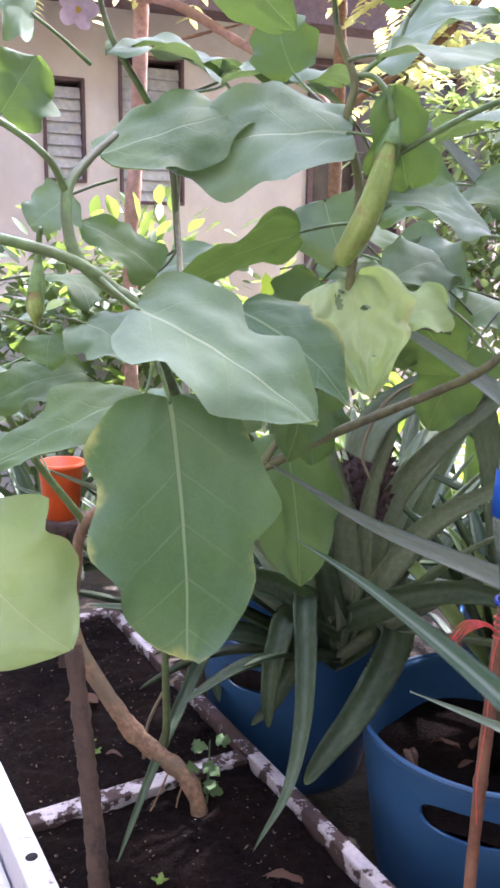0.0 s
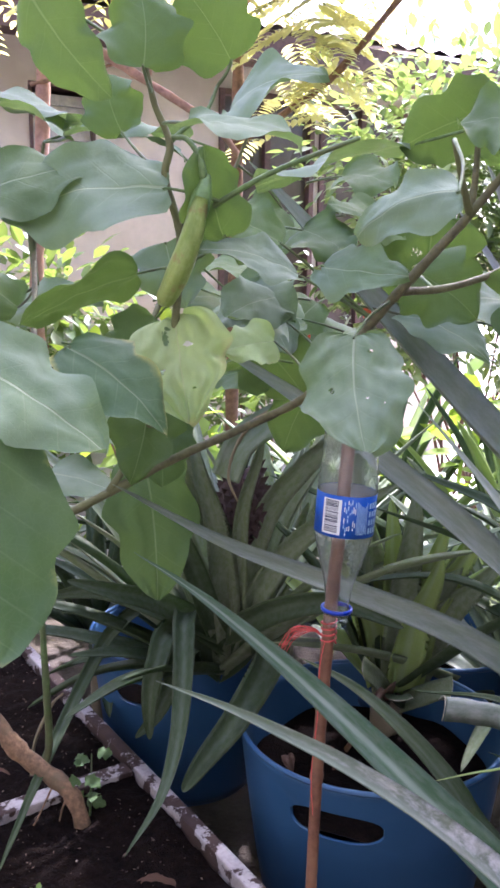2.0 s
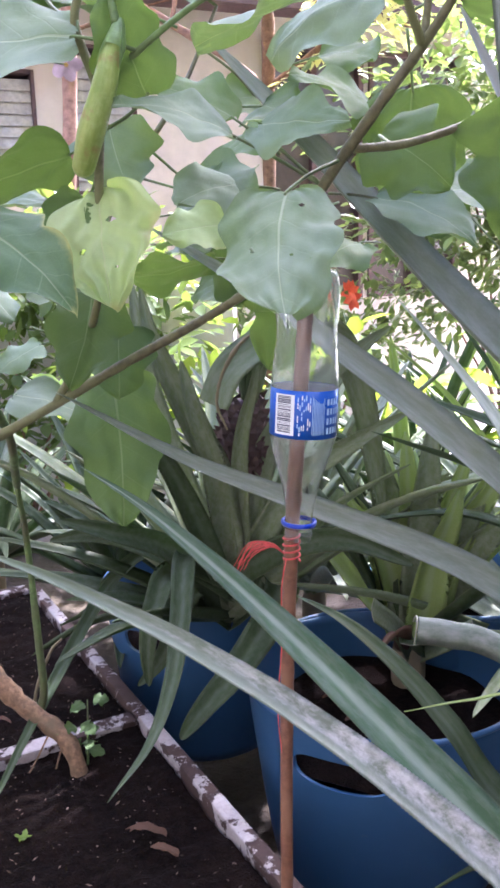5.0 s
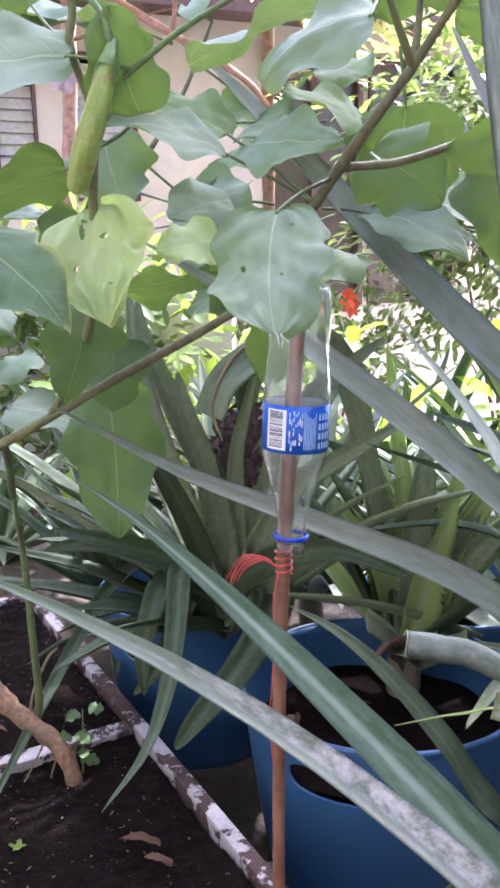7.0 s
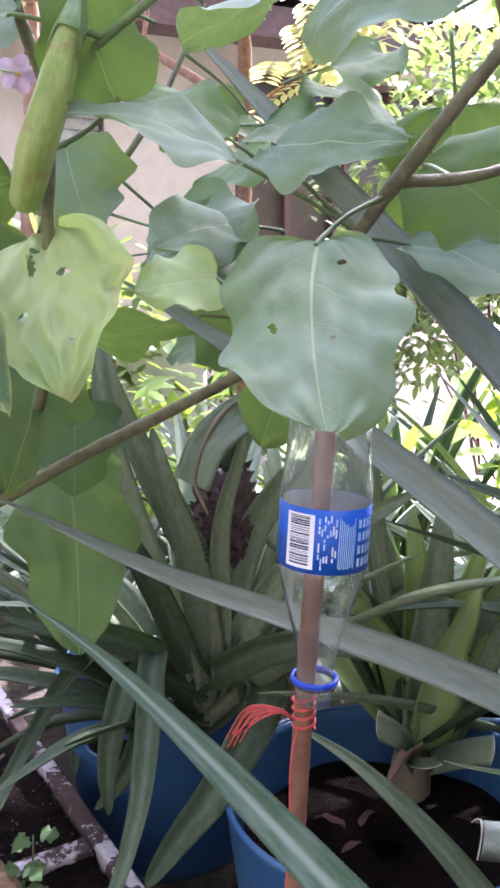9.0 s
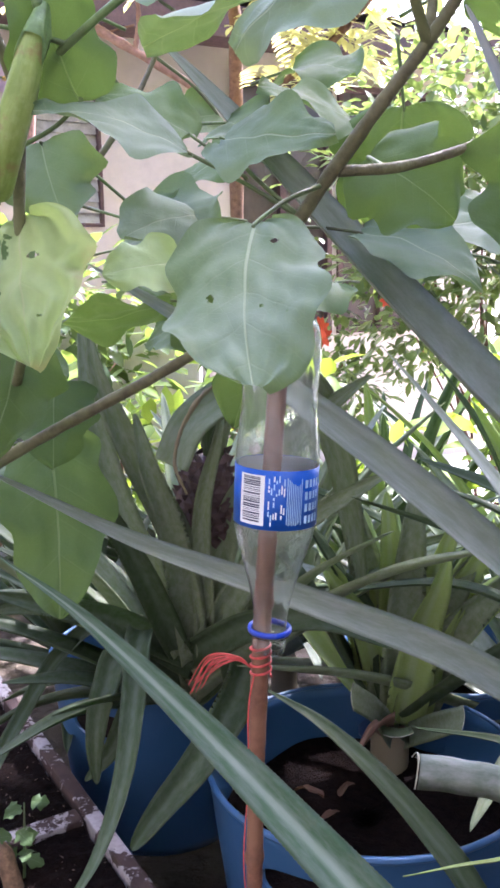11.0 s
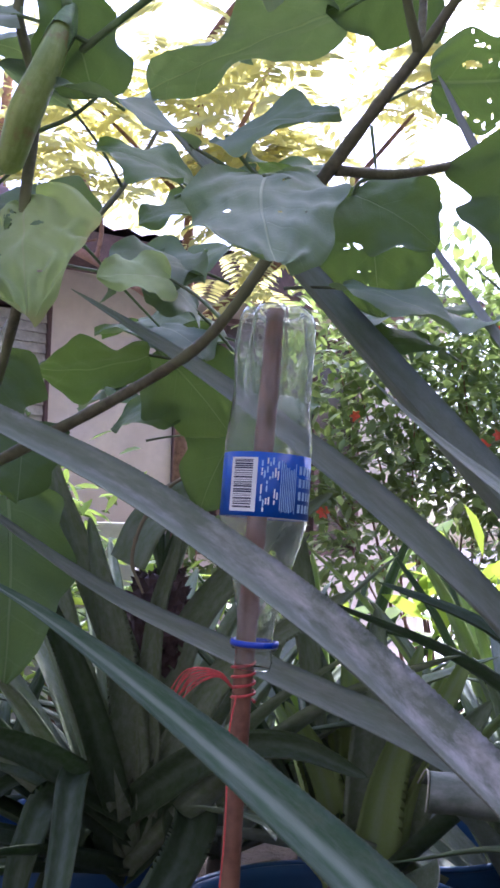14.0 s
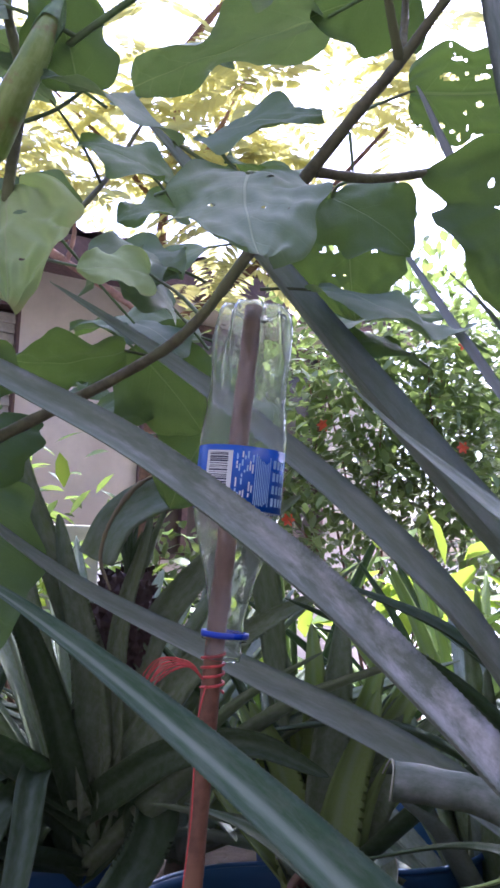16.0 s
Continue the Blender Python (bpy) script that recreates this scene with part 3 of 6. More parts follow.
def planter():
    p = thing("planter_box", "old white enamel appliance shell reused as a planter, paint flaking", "planter")
    y0, y1, top = -0.95, 0.72, 0.376
    bm = bmesh.new()
    box(bm, -0.015, y0, 0.05, 0.010, y1, top, BOX, 0.004)
    part("side_panel", bm, paint_flaking, p, "side wall with badly flaked white rim", smooth=False)
    bm = bmesh.new()
    box(bm, -0.445, y0, 0.05, -0.405, y1, top, BOX, 0.006)
    left = part("side_panel", bm, paint_white, p, "white enamel side wall", smooth=False)
    # flat dark discs on the rim paint the shade of screw holes
    for y in (-0.09, -0.55, 0.4):
        hb = bmesh.new()
        lathe([(0.0001, top + 0.0012), (0.0085, top + 0.0012), (0.0095, top + 0.0004)], 20, hb, BOX @ pose(-0.424, y, 0))
        part("bolt_hole", hb, shade_black, left, "flat dark disc painted as the shade inside a screw hole")
    bm = bmesh.new()
    box(bm, -0.470, y0, 0.10, -0.4475, y1 - 0.03, 0.315, BOX, 0.012)
    part("side_trim", bm, paint_white, left, smooth=False)
    for y in (y0, y1):
        bm = bmesh.new()
        box(bm, -0.405, y - 0.02, 0.05, -0.018, y + 0.02, top - 0.003, BOX, 0.005)
        part("end_panel", bm, paint_flaking, p, smooth=False)
    bm = bmesh.new()
    box(bm, -0.404, -0.015, 0.30, -0.0185, 0.022, 0.372, BOX, 0.004)
    part("divider", bm, paint_flaking, p, "flaked white cross bar", smooth=False)
    bm = bmesh.new()
    box(bm, -0.44, y0 + 0.02, 0.02, 0.012, y1 - 0.02, 0.05, BOX)
    part("bottom", bm, paint_flaking, p, smooth=False)
    # soil filling
    bm = bmesh.new()
    nx, ny = 44, 150
    rows = []
    for j in range(ny + 1):
        y = y0 + 0.021 + (y1 - y0 - 0.042) * j / ny
        row = []
        for i in range(nx + 1):
            x = -0.404 + 0.385 * i / nx
            q = BOX @ Vector((x, y, 0))
            z = 0.358 + 0.008 * noise.noise(q * 6) + 0.009 * noise.noise(q * 22) + 0.005 * noise.noise(q * 60)
            row.append(bm.verts.new(BOX @ Vector((x, y, z))))
        rows.append(row)
    for a, b in zip(rows, rows[1:]):
        for i in range(nx):
            bm.faces.new((a[i], a[i + 1], b[i + 1], b[i]))
    part("soil", bm, soil, p, "dark crumbly potting soil")
    return p


planter()


def grit(name, label, place, count, size, material, seed):
    """Loose crumbs and chips lying on a surface."""
    rng = random.Random(seed)
    bm = bmesh.new()
    for _ in range(count):
        c = place(rng)
        s = size * rng.uniform(0.4, 1.6)
        m = Matrix.Translation(c) @ Euler((rng.uniform(-0.5, 0.5), rng.uniform(-0.5, 0.5), rng.uniform(0, 6))).to_matrix().to_4x4()
        a, b, d = s * rng.uniform(0.5, 1.8), s * rng.uniform(0.3, 0.8), s * rng.uniform(0.15, 0.5)
        vs = [bm.verts.new(m @ Vector(p)) for p in ((a, 0, 0), (0, b, d * 0.4), (-a, 0.2 * b, 0), (0, -b, d * 0.3), (0, 0, d))]
        for f in ((0, 1, 4), (1, 2, 4), (2, 3, 4), (3, 0, 4), (3, 2, 1, 0)):
            bm.faces.new([vs[i] for i in f])
    return tagged(finish(name, bm, material, smooth=False), label, "litter", kind="stuff")


grit("soil_crumbs", "chips of bark and straw strewn over the potting soil", lambda r: BOX @ Vector((r.uniform(-0.4, -0.02), r.uniform(-0.92, 0.70), 0.360 + 0.006 * r.random())), 1100, 0.0021, grit_mat, 5)


# ---- tubs ----
def tub(x, y, turn, rim=0.50, radius=0.20, low=0.155, height=0.34, label="blue flexible plastic tub with oval hand holes, filled with soil", slots=True):
    t = thing("plastic_tub", label, "tub", "blue tubs")
    t.matrix_world = pose(x, y, rim - height, 0, 0, turn)
    sides, rows = 96, 20
    bm = bmesh.new()

    def at(a, z):
        f = z / height
        r = low + (radius - low) * f ** 0.8 + 0.003 * math.sin(2 * a + 1)
        return Vector((r * math.cos(a), r * math.sin(a), z))
    zc, zh, ah = height - 0.075, 0.026, 0.36
    centres = (-math.pi / 2, math.pi / 2) if slots else ()
    verts = {}

    def v(i, j):
        k = (i % sides, j)
        if k not in verts:
            verts[k] = bm.verts.new(at(2 * math.pi * i / sides, height * j / rows))
        return verts[k]
    ai, j0, j1 = 8, 13, 18
    blocks = []
    for c in centres:
        ic = round(c / (2 * math.pi) * sides) % sides
        blocks.append(ic)
    for j in range(rows):
        for i in range(sides):
            inside = False
            for ic in blocks:
                d = (i - ic + sides // 2) % sides - sides // 2
                if -ai <= d < ai and j0 <= j < j1:
                    inside = True
            if not inside:
                bm.faces.new((v(i, j), v(i + 1, j), v(i + 1, j + 1), v(i, j + 1)))
    for ic in blocks:
        loop = [(ic + d, j0) for d in range(-ai, ai)] + [(ic + ai, j) for j in range(j0, j1)] + [(ic + d, j1) for d in range(ai, -ai, -1)] + [(ic - ai, j) for j in range(j1, j0, -1)]
        inner = []
        for i, j in loop:
            a0, z0 = 2 * math.pi * ic / sides, height * (j0 + j1) / 2 / rows
            du, dv = 2 * math.pi * (i - ic) / sides, height * j / rows - z0
            ang = math.atan2(dv / (height * (j1 - j0) / 2 / rows), du / (2 * math.pi * ai / sides))
            e = 0.72
            cu = math.copysign(abs(math.cos(ang)) ** e, math.cos(ang)) * ah
            cv = math.copysign(abs(math.sin(ang)) ** e, math.sin(ang)) * zh
            inner.append(bm.verts.new(at(a0 + cu, zc + cv)))
        n = len(loop)
        for k in range(n):
            f = bm.faces.new((v(*loop[k]), v(*loop[(k + 1) % n]), inner[(k + 1) % n], inner[k]))
            bm.edges.get((inner[k], inner[(k + 1) % n])).smooth = False
    bmesh.ops.recalc_face_normals(bm, faces=bm.faces)
    body = part("body", bm, tub_blue, t)
    sol = body.modifiers.new("wall", "SOLIDIFY")
    sol.thickness, sol.offset = 0.005, -1
    bm = bmesh.new()
    prof = [(radius + 0.0045 * math.cos(a) + 0.001, height + 0.005 * math.sin(a)) for a in (2 * math.pi * k / 10 for k in range(11))]
    lathe(prof, 96, bm)
    part("rim", bm, tub_blue, t, "rolled rim")
    bm = bmesh.new()
    lathe([(0.0001, 0.004), (low, 0.004)], 48, bm)
    part("base", bm, tub_blue, t)
    bm = bmesh.new()
    zs = height * 0.72
    rs = low + (radius - low) * 0.72 ** 0.8 - 0.007
    rings = [[bm.verts.new((r * math.cos(2 * math.pi * k / 64), r * math.sin(2 * math.pi * k / 64), zs + 0.02 * noise.noise(Vector((r * 9 * math.cos(2 * math.pi * k / 64) + x * 7, r * 9 * math.sin(2 * math.pi * k / 64), 1))))) for k in range(64)] for r in (rs * q / 10 for q in range(1, 11))]
    for a, b in zip(rings, rings[1:]):
        for k in range(64):
            bm.faces.new((a[k], a[(k + 1) % 64], b[(k + 1) % 64], b[k]))
    bm.faces.new(rings[0])
    part("soil", bm, soil, t, "dark soil")
    return t


tub(0.388, 1.320, -22, rim=0.482, radius=0.234, low=0.185, label="blue plastic tub with oval hand holes, cut-back plant inside")
tub(0.02, 1.68, -23, label="blue plastic tub holding a pineapple plant")
tub(0.58, 1.68, 10, label="blue plastic tub shaded behind the others")
tub(0.98, 1.35, 20, rim=0.44, label="blue plastic tub under dense pineapple leaves")
tub(0.78, 0.52, 60, rim=0.42, label="blue plastic tub with a large pineapple plant")


def dry_leaf(x, y, z, size, turn, tilt, seed):
    rng = random.Random(seed)
    c = Vector((x, y, z))
    d = Vector((math.cos(turn), math.sin(turn), math.sin(tilt)))
    bm = leaf_shape(c, c + d * size, size * rng.uniform(0.25, 0.42), (rng.uniform(-0.3, 0.3), rng.uniform(-0.3, 0.3), 1), cup=rng.uniform(0.2, 0.7), droop=rng.uniform(0.1, 0.3), seed=seed, nu=20, nv=10, lobes=0.02, crinkle=0.05)
    return tagged(finish("dry_leaf", bm, dry_leaf_mat), "curled brown fallen leaf on the soil", "leaf", "fallen leaves")


rng = random.Random(4)
for k in range(5):
    a, r = rng.uniform(1.5, 5.2), rng.uniform(0.04, 0.16)
    dry_leaf(0.388 + r * math.cos(a), 1.320 + r * math.sin(a), 0.394, rng.uniform(0.03, 0.075), rng.uniform(0, 6.28), rng.uniform(-0.1, 0.35), 100 + k)
for k, (x, y) in enumerate(((0.038, 1.05), (0.06, 1.03), (0.084, 0.99), (-0.30, 1.32), (-0.36, 1.5))):
    dry_leaf(x, y, 0.366, rng.uniform(0.035, 0.07), rng.uniform(0, 6.28), 0.15, 120 + k)


# ---- bottle on its cane ----
def bottle_and_cane():
    cane = thing("garden_cane", "reddish brown cane pushed into the soil", "cane")
    part("shaft", tube([(0.2395, 0.800, 0.30), (0.2435, 0.795, 0.649), (0.251, 0.787, 0.86), (0.262, 0.783, 1.02), (0.272, 0.785, 1.152)], [0.0066, 0.0068, 0.0072, 0.0074, 0.007], 60, 14, knots=0.06, seed=3), bamboo, cane)
    for z, x in ((0.70, 0.2445), (0.93, 0.2555)):
        nb = bmesh.new()
        lathe([(0.0075, -0.006), (0.0084, 0), (0.0075, 0.006)], 16, nb, pose(x, 0.7935 if z < 0.8 else 0.7855, z, 0, 4, 0))
        part("node", nb, bamboo, cane)
    # red twine: a few tight turns, a loose loop and a hanging tail
    tw = thing("red_twine", "red plastic twine tied round the cane", "twine")
    bm = bmesh.new()
    c = Vector((0.2525, 0.7865, 0.872))
    pts = [c + Vector((0.0082 * math.cos(a), 0.0082 * math.sin(a), 0.0011 * a - 0.006)) for a in (k * 0.5 for k in range(52))]
    tube(pts, [0.0011, 0.0011], 150, 6, bm)
    part("winding", bm, twine_red, tw)
    for k in range(10):
        s = k * 0.0010
        bm = tube([c + Vector((-0.007, -0.006, 0.004)), c + Vector((-0.018, -0.012, 0.013 + s * 0.4)), c + Vector((-0.032 - s, -0.012, 0.008 + s)), c + Vector((-0.044 - s * 1.5, -0.010, -0.003 - s * 1.3 + 0.006 * math.sin(k * 2.3)))], [0.0006, 0.0004], 20, 5)
        part("loose_strand", bm, twine_red, tw)
    bm = tube([c + Vector((-0.005, -0.0085, 0)), c + Vector((-0.010, -0.011, -0.03)), c + Vector((-0.011, -0.011, -0.09)), c + Vector((-0.016, -0.012, -0.16)), c + Vector((-0.013, -0.012, -0.21))], [0.0007, 0.0005], 30, 6)
    part("hanging_tail", bm, twine_red, tw)

    M = pose(0.2590, 0.785, 0.889, 0, math.degrees(math.atan2(0.0145, 0.262)), 0)
    b = thing("plastic_bottle", "clear plastic drink bottle upside down over the cane, blue label", "bottle")
    prof = [(0.0122, 0.0), (0.0128, 0.001), (0.0128, 0.004), (0.0138, 0.0055), (0.0128, 0.007), (0.0137, 0.0090), (0.0128, 0.0105), (0.0128, 0.0135), (0.0165, 0.0145), (0.0165, 0.0160), (0.0132, 0.0175), (0.0132, 0.026),
            (0.0145, 0.038), (0.0180, 0.055), (0.0232, 0.073), (0.0280, 0.089), (0.0312, 0.102), (0.0318, 0.106), (0.0314, 0.108), (0.0314, 0.150), (0.0318, 0.153), (0.0322, 0.160), (0.0312, 0.172), (0.0295, 0.186), (0.0288, 0.196), (0.0292, 0.208), (0.0302, 0.222), (0.0303, 0.236), (0.0296, 0.247), (0.0280, 0.256), (0.0255, 0.2615), (0.0215, 0.2620), (0.0165, 0.258), (0.0090, 0.2535), (0.0002, 0.2530)]

    def feet(a, i):
        dent = 0.014 * math.sin(6 * a + 1.7 * i) + 0.008 * math.sin(11 * a + 2.3 * i) if i > 21 else 0.0
        return 1 + dent - (0.26 * max(0, math.cos(5 * a)) ** 2 if 27 <= i <= 31 else (0.14 * max(0, math.cos(5 * a)) if 24 <= i < 27 else 0))
    bm = lathe(prof, 80, None, M, feet)
    body = part("body", bm, bottle_clear, b, "clear thin plastic")
    sol = body.modifiers.new("wall", "SOLIDIFY")
    sol.thickness, sol.offset = 0.0005, -1
    body.visible_shadow = False

    def patch(name, a0, a1, z0, z1, r, mat, parent, label="", n=24):
        pb = bmesh.new()
        rows = [[pb.verts.new(M @ Vector((r * math.sin(radians(a)), -r * math.cos(radians(a)), z))) for a in (a0 + (a1 - a0) * k / n for k in range(n + 1))] for z in (z0, z1)]
        for k in range(n):
            pb.faces.new((rows[0][k], rows[0][k + 1], rows[1][k + 1], rows[1][k]))
        return part(name, pb, mat, parent, label)
    lab = bmesh.new()
    lathe([(0.03205, 0.1075), (0.0322, 0.1075), (0.0322, 0.1525), (0.03205, 0.1525), (0.03205, 0.1075)], 80, lab, M)
    label = part("label", lab, label_blue, b, "bright blue wrap label with barcode")
    back = bmesh.new()
    lathe([(0.0318, 0.108), (0.0319, 0.108), (0.0319, 0.152), (0.0318, 0.152), (0.0318, 0.108)], 80, back, M)
    part("label_back", back, label_white, label, "white inner side of the label")
    code = patch("barcode", -53, -15, 0.1105, 0.1485, 0.03228, label_white, label, "white barcode field")
    z = 0.113
    brng = random.Random(9)
    while z < 0.1465:
        w = brng.choice((0.0004, 0.0006, 0.0009, 0.0012))
        patch("bar", -48, -21, z, z + w, 0.03233, ink, code, n=8)
        z += w + brng.choice((0.0004, 0.0007, 0.001))
    for k in range(7):
        a = -10 + k * 3.4
        z = 0.111
        while z < 0.146:
            w = brng.uniform(0.002, 0.007)
            if brng.random() < (0.75 if k < 4 else 0.5):
                patch("print_bar", a, a + 2.0, z, min(z + w, 0.149), 0.03228, label_pale if brng.random() < 0.45 else label_white, label, n=3)
            z += w + brng.uniform(0.0006, 0.002)
    for k in range(9):
        a = 15 + k * 2.6
        patch("print_bar", a, a + 1.2, 0.111 + brng.uniform(0, 0.002), 0.149 - brng.uniform(0, 0.008), 0.03228, label_pale, label, n=3)
    for k in range(4):
        a = 42 + k * 8
        for q in range(4):
            patch("print_bar", a, a + 5, 0.112 + q * 0.009, 0.118 + q * 0.009, 0.03228, label_pale, label, n=4)
    rb = bmesh.new()
    lathe([(0.0150, 0.0165), (0.0172, 0.0165), (0.0176, 0.0185), (0.0172, 0.0205), (0.0150, 0.0205), (0.0150, 0.0165)], 48, rb, M)
    part("cap_ring", rb, ring_blue, b, "dark blue tamper ring left on the neck")
    return b


bottle_and_cane()

# ---- eggplants ----
eggplant = thing("eggplant_plant", "leafy eggplant bush with one green fruit, rooted in the white planter", "eggplant")


def eggplant_leaf(base, tip, width, normal, material, label="", stalk=None, **shape):
    bm = leaf_shape(base, tip, width, normal, **shape)
    ob = part("leaf", bm, material, eggplant, label)
    b, t = Vector(base), Vector(tip)
    away = (b - t).normalized()
    end = min(WOOD, key=lambda q: (q - b - away * 0.03).length)
    if (end - b).length > 0.13:
        end = b + (away + Vector((0, 0.15, -0.3))).normalized() * 0.06   # hidden among the other leaves
    midpoint = b.lerp(end, 0.45) + away * (end - b).length * 0.06
    part("petiole", tube([b + (t - b) * 0.03, b, midpoint, end], [0.0007, 0.0014, 0.0016, 0.0019], 14, 7), stem_green, ob)
    return ob


WOOD = []   # places along the branches where leaf stalks can join


def branch(name, points, radii, material, n=40, knots=0.12, seed=1, label=""):
    WOOD.extend(curve_points(points, 24))
    return part(name, tube(points, radii, n, 12, knots=knots, seed=seed), material, eggplant, label)


branch("stem", [(-0.108, 1.185, 0.315), (-0.114, 1.19, 0.37), (-0.138, 1.20, 0.413), (-0.191, 1.21, 0.45), (-0.225, 1.215, 0.478), (-0.248, 1.22, 0.507), (-0.287, 1.23, 0.56), (-0.330, 1.24, 0.632), (-0.31, 1.2, 0.75), (-0.27, 1.13, 0.86), (-0.17, 0.98, 0.94), (-0.09, 0.87, 0.968)], [0.011, 0.0135, 0.0155, 0.015, 0.016, 0.0135, 0.0135, 0.015, 0.0095, 0.0085, 0.007, 0.006], stem_wood, 46, 0.26, 2, "knobbly woody main stem")
branch("stem", [(-0.185, 1.215, 0.44), (-0.171, 1.22, 0.478), (-0.169, 1.21, 0.581), (-0.17, 1.2, 0.74), (-0.14, 1.1, 0.86)], [0.0075, 0.0065, 0.006, 0.005, 0.004], stem_green, 30, 0.1, 3)
branch("branch", [(-0.09, 0.866, 0.966), (-0.003, 0.872, 1.012), (0.081, 0.867, 1.058), (0.177, 0.837, 1.108), (0.225, 0.81, 1.14), (0.265, 0.780, 1.191), (0.291, 0.765, 1.228), (0.335, 0.737, 1.285), (0.365, 0.722, 1.322), (0.402, 0.700, 1.375), (0.43, 0.69, 1.42)], [0.0058, 0.0054, 0.0050, 0.0046, 0.0044, 0.0046, 0.0050, 0.0047, 0.0042, 0.0033, 0.0024], stem_purple, 90, 0.2, 4, "brownish main branch with swollen nodes")
branch("branch", [(0.312, 0.757, 1.25), (0.357, 0.769, 1.254), (0.405, 0.78, 1.268), (0.44, 0.79, 1.285), (0.47, 0.799, 1.293), (0.53, 0.81, 1.305), (0.60, 0.82, 1.315)], [0.0042, 0.0038, 0.0034, 0.003, 0.0028, 0.0024, 0.002], stem_purple, 30, 0.12, 5)
branch("branch", [(0.365, 0.722, 1.322), (0.352, 0.70, 1.345), (0.335, 0.67, 1.38)], [0.004, 0.0032, 0.0025], stem_purple, 16, 0.1, 6)
branch("branch", [(0.365, 0.722, 1.322), (0.37, 0.73, 1.36), (0.372, 0.735, 1.41)], [0.004, 0.003, 0.0022], stem_purple, 16, 0.1, 7)
branch("branch", [(-0.14, 1.1, 0.86), (-0.09, 0.95, 0.97), (-0.06, 0.75, 1.08), (-0.066, 0.62, 1.17), (-0.071, 0.58, 1.205), (-0.095, 0.575, 1.222), (-0.113, 0.57, 1.244), (-0.119, 0.58, 1.282), (-0.11, 0.6, 1.305), (-0.095, 0.63, 1.328)], [0.0055, 0.0055, 0.0052, 0.005, 0.0048, 0.0046, 0.0044, 0.004, 0.0034, 0.0028], stem_green, 70, 0.1, 8, "pale green forked branch")
branch("branch", [(-0.071, 0.58, 1.205), (-0.11, 0.565, 1.235), (-0.157, 0.55, 1.25), (-0.22, 0.54, 1.262)], [0.0044, 0.0042, 0.004, 0.0034], stem_green, 24, 0.1, 9)
branch("branch", [(-0.119, 0.58, 1.282), (-0.128, 0.565, 1.305), (-0.157, 0.55, 1.327), (-0.19, 0.54, 1.335)], [0.003, 0.0026, 0.0024, 0.002], stem_green, 20, 0.1, 10)
branch("branch", [(-0.003, 0.872, 1.012), (0.04, 0.86, 1.08), (0.08, 0.79, 1.16), (0.087, 0.762, 1.22), (0.092, 0.76, 1.285), (0.09, 0.76, 1.312), (0.079, 0.747, 1.355), (0.084, 0.742, 1.385), (0.07, 0.74, 1.42), (0.063, 0.725, 1.455)], [0.0045, 0.0042, 0.004, 0.0042, 0.0042, 0.004, 0.0038, 0.0036, 0.003, 0.002], stem_purple, 60, 0.12, 11, "upright branch bearing the fruit")
branch("branch", [(0.095, 0.758, 1.31), (0.12, 0.75, 1.326), (0.18, 0.72, 1.357), (0.255, 0.68, 1.382)], [0.003, 0.0028, 0.0026, 0.002], stem_green, 26, 0.1, 12)
branch("branch", [(0.084, 0.742, 1.385), (0.10, 0.745, 1.40), (0.118, 0.75, 1.415), (0.128, 0.76, 1.44)], [0.0026, 0.0024, 0.002, 0.0016], stem_green, 20, 0.1, 13)
branch("branch", [(-0.06, 0.75, 1.08), (-0.08, 0.85, 1.16), (-0.10, 0.95, 1.24), (-0.11, 1.0, 1.32), (-0.09, 0.98, 1.42)], [0.0042, 0.004, 0.0036, 0.003, 0.002], stem_purple, 30, 0.1, 14)
branch("branch", [(0.04, 0.86, 1.08), (0.03, 0.95, 1.17), (0.06, 1.02, 1.26), (0.12, 1.06, 1.36), (0.16, 1.1, 1.46)], [0.0042, 0.004, 0.0036, 0.003, 0.002], stem_purple, 30, 0.1, 15)
branch("branch", [(-0.27, 1.13, 0.86), (-0.33, 1.05, 1.0), (-0.36, 0.98, 1.15), (-0.34, 0.92, 1.30), (-0.30, 0.9, 1.42)], [0.006, 0.005, 0.004, 0.0035, 0.0022], stem_green, 30, 0.1, 16)
branch("branch", [(-0.11, 1.0, 1.25), (-0.114, 0.970, 1.360), (-0.132, 0.930, 1.405), (-0.149, 0.910, 1.436), (-0.163, 0.900, 1.464), (-0.172, 0.900, 1.494), (-0.179, 0.900, 1.516)], [0.004, 0.0042, 0.004, 0.0036, 0.0034, 0.003, 0.0026], stem_green, 40, 0.12, 17, "pale stem bearing a flower")

# leaves begin
eggplant_leaf((-0.061, 0.530, 1.207), (0.061, 0.500, 1.136), 0.088, (0.15, -0.6, 0.8), leaf_dusty, cup=.15, droop=.10, seed=1, label="pale broad leaf")
eggplant_leaf((-0.009, 0.700, 1.196), (0.088, 0.660, 1.120), 0.074, (0.1, -0.7, 0.7), leaf_edge, cup=.1, droop=.12, seed=2)
eggplant_leaf((-0.034, 0.500, 1.153), (-0.017, 0.465, 0.989), 0.112, (0.35, -0.95, 0.1), leaf_edge, cup=.12, droop=.05, seed=3, label="hanging leaf with yellowed rim")
# takes the raised pale colour in place of sunlight
eggplant_leaf((-0.180, 0.500, 1.053), (-0.103, 0.500, 0.975), 0.115, (0.2, -0.9, 0.4), leaf_pale_sunlit, cup=.1, droop=.1, seed=4)
eggplant_leaf((-0.070, 0.600, 1.137), (-0.162, 0.500, 1.097), 0.062, (0.0, -0.6, 0.8), leaf_green, cup=.15, droop=.12, seed=5)
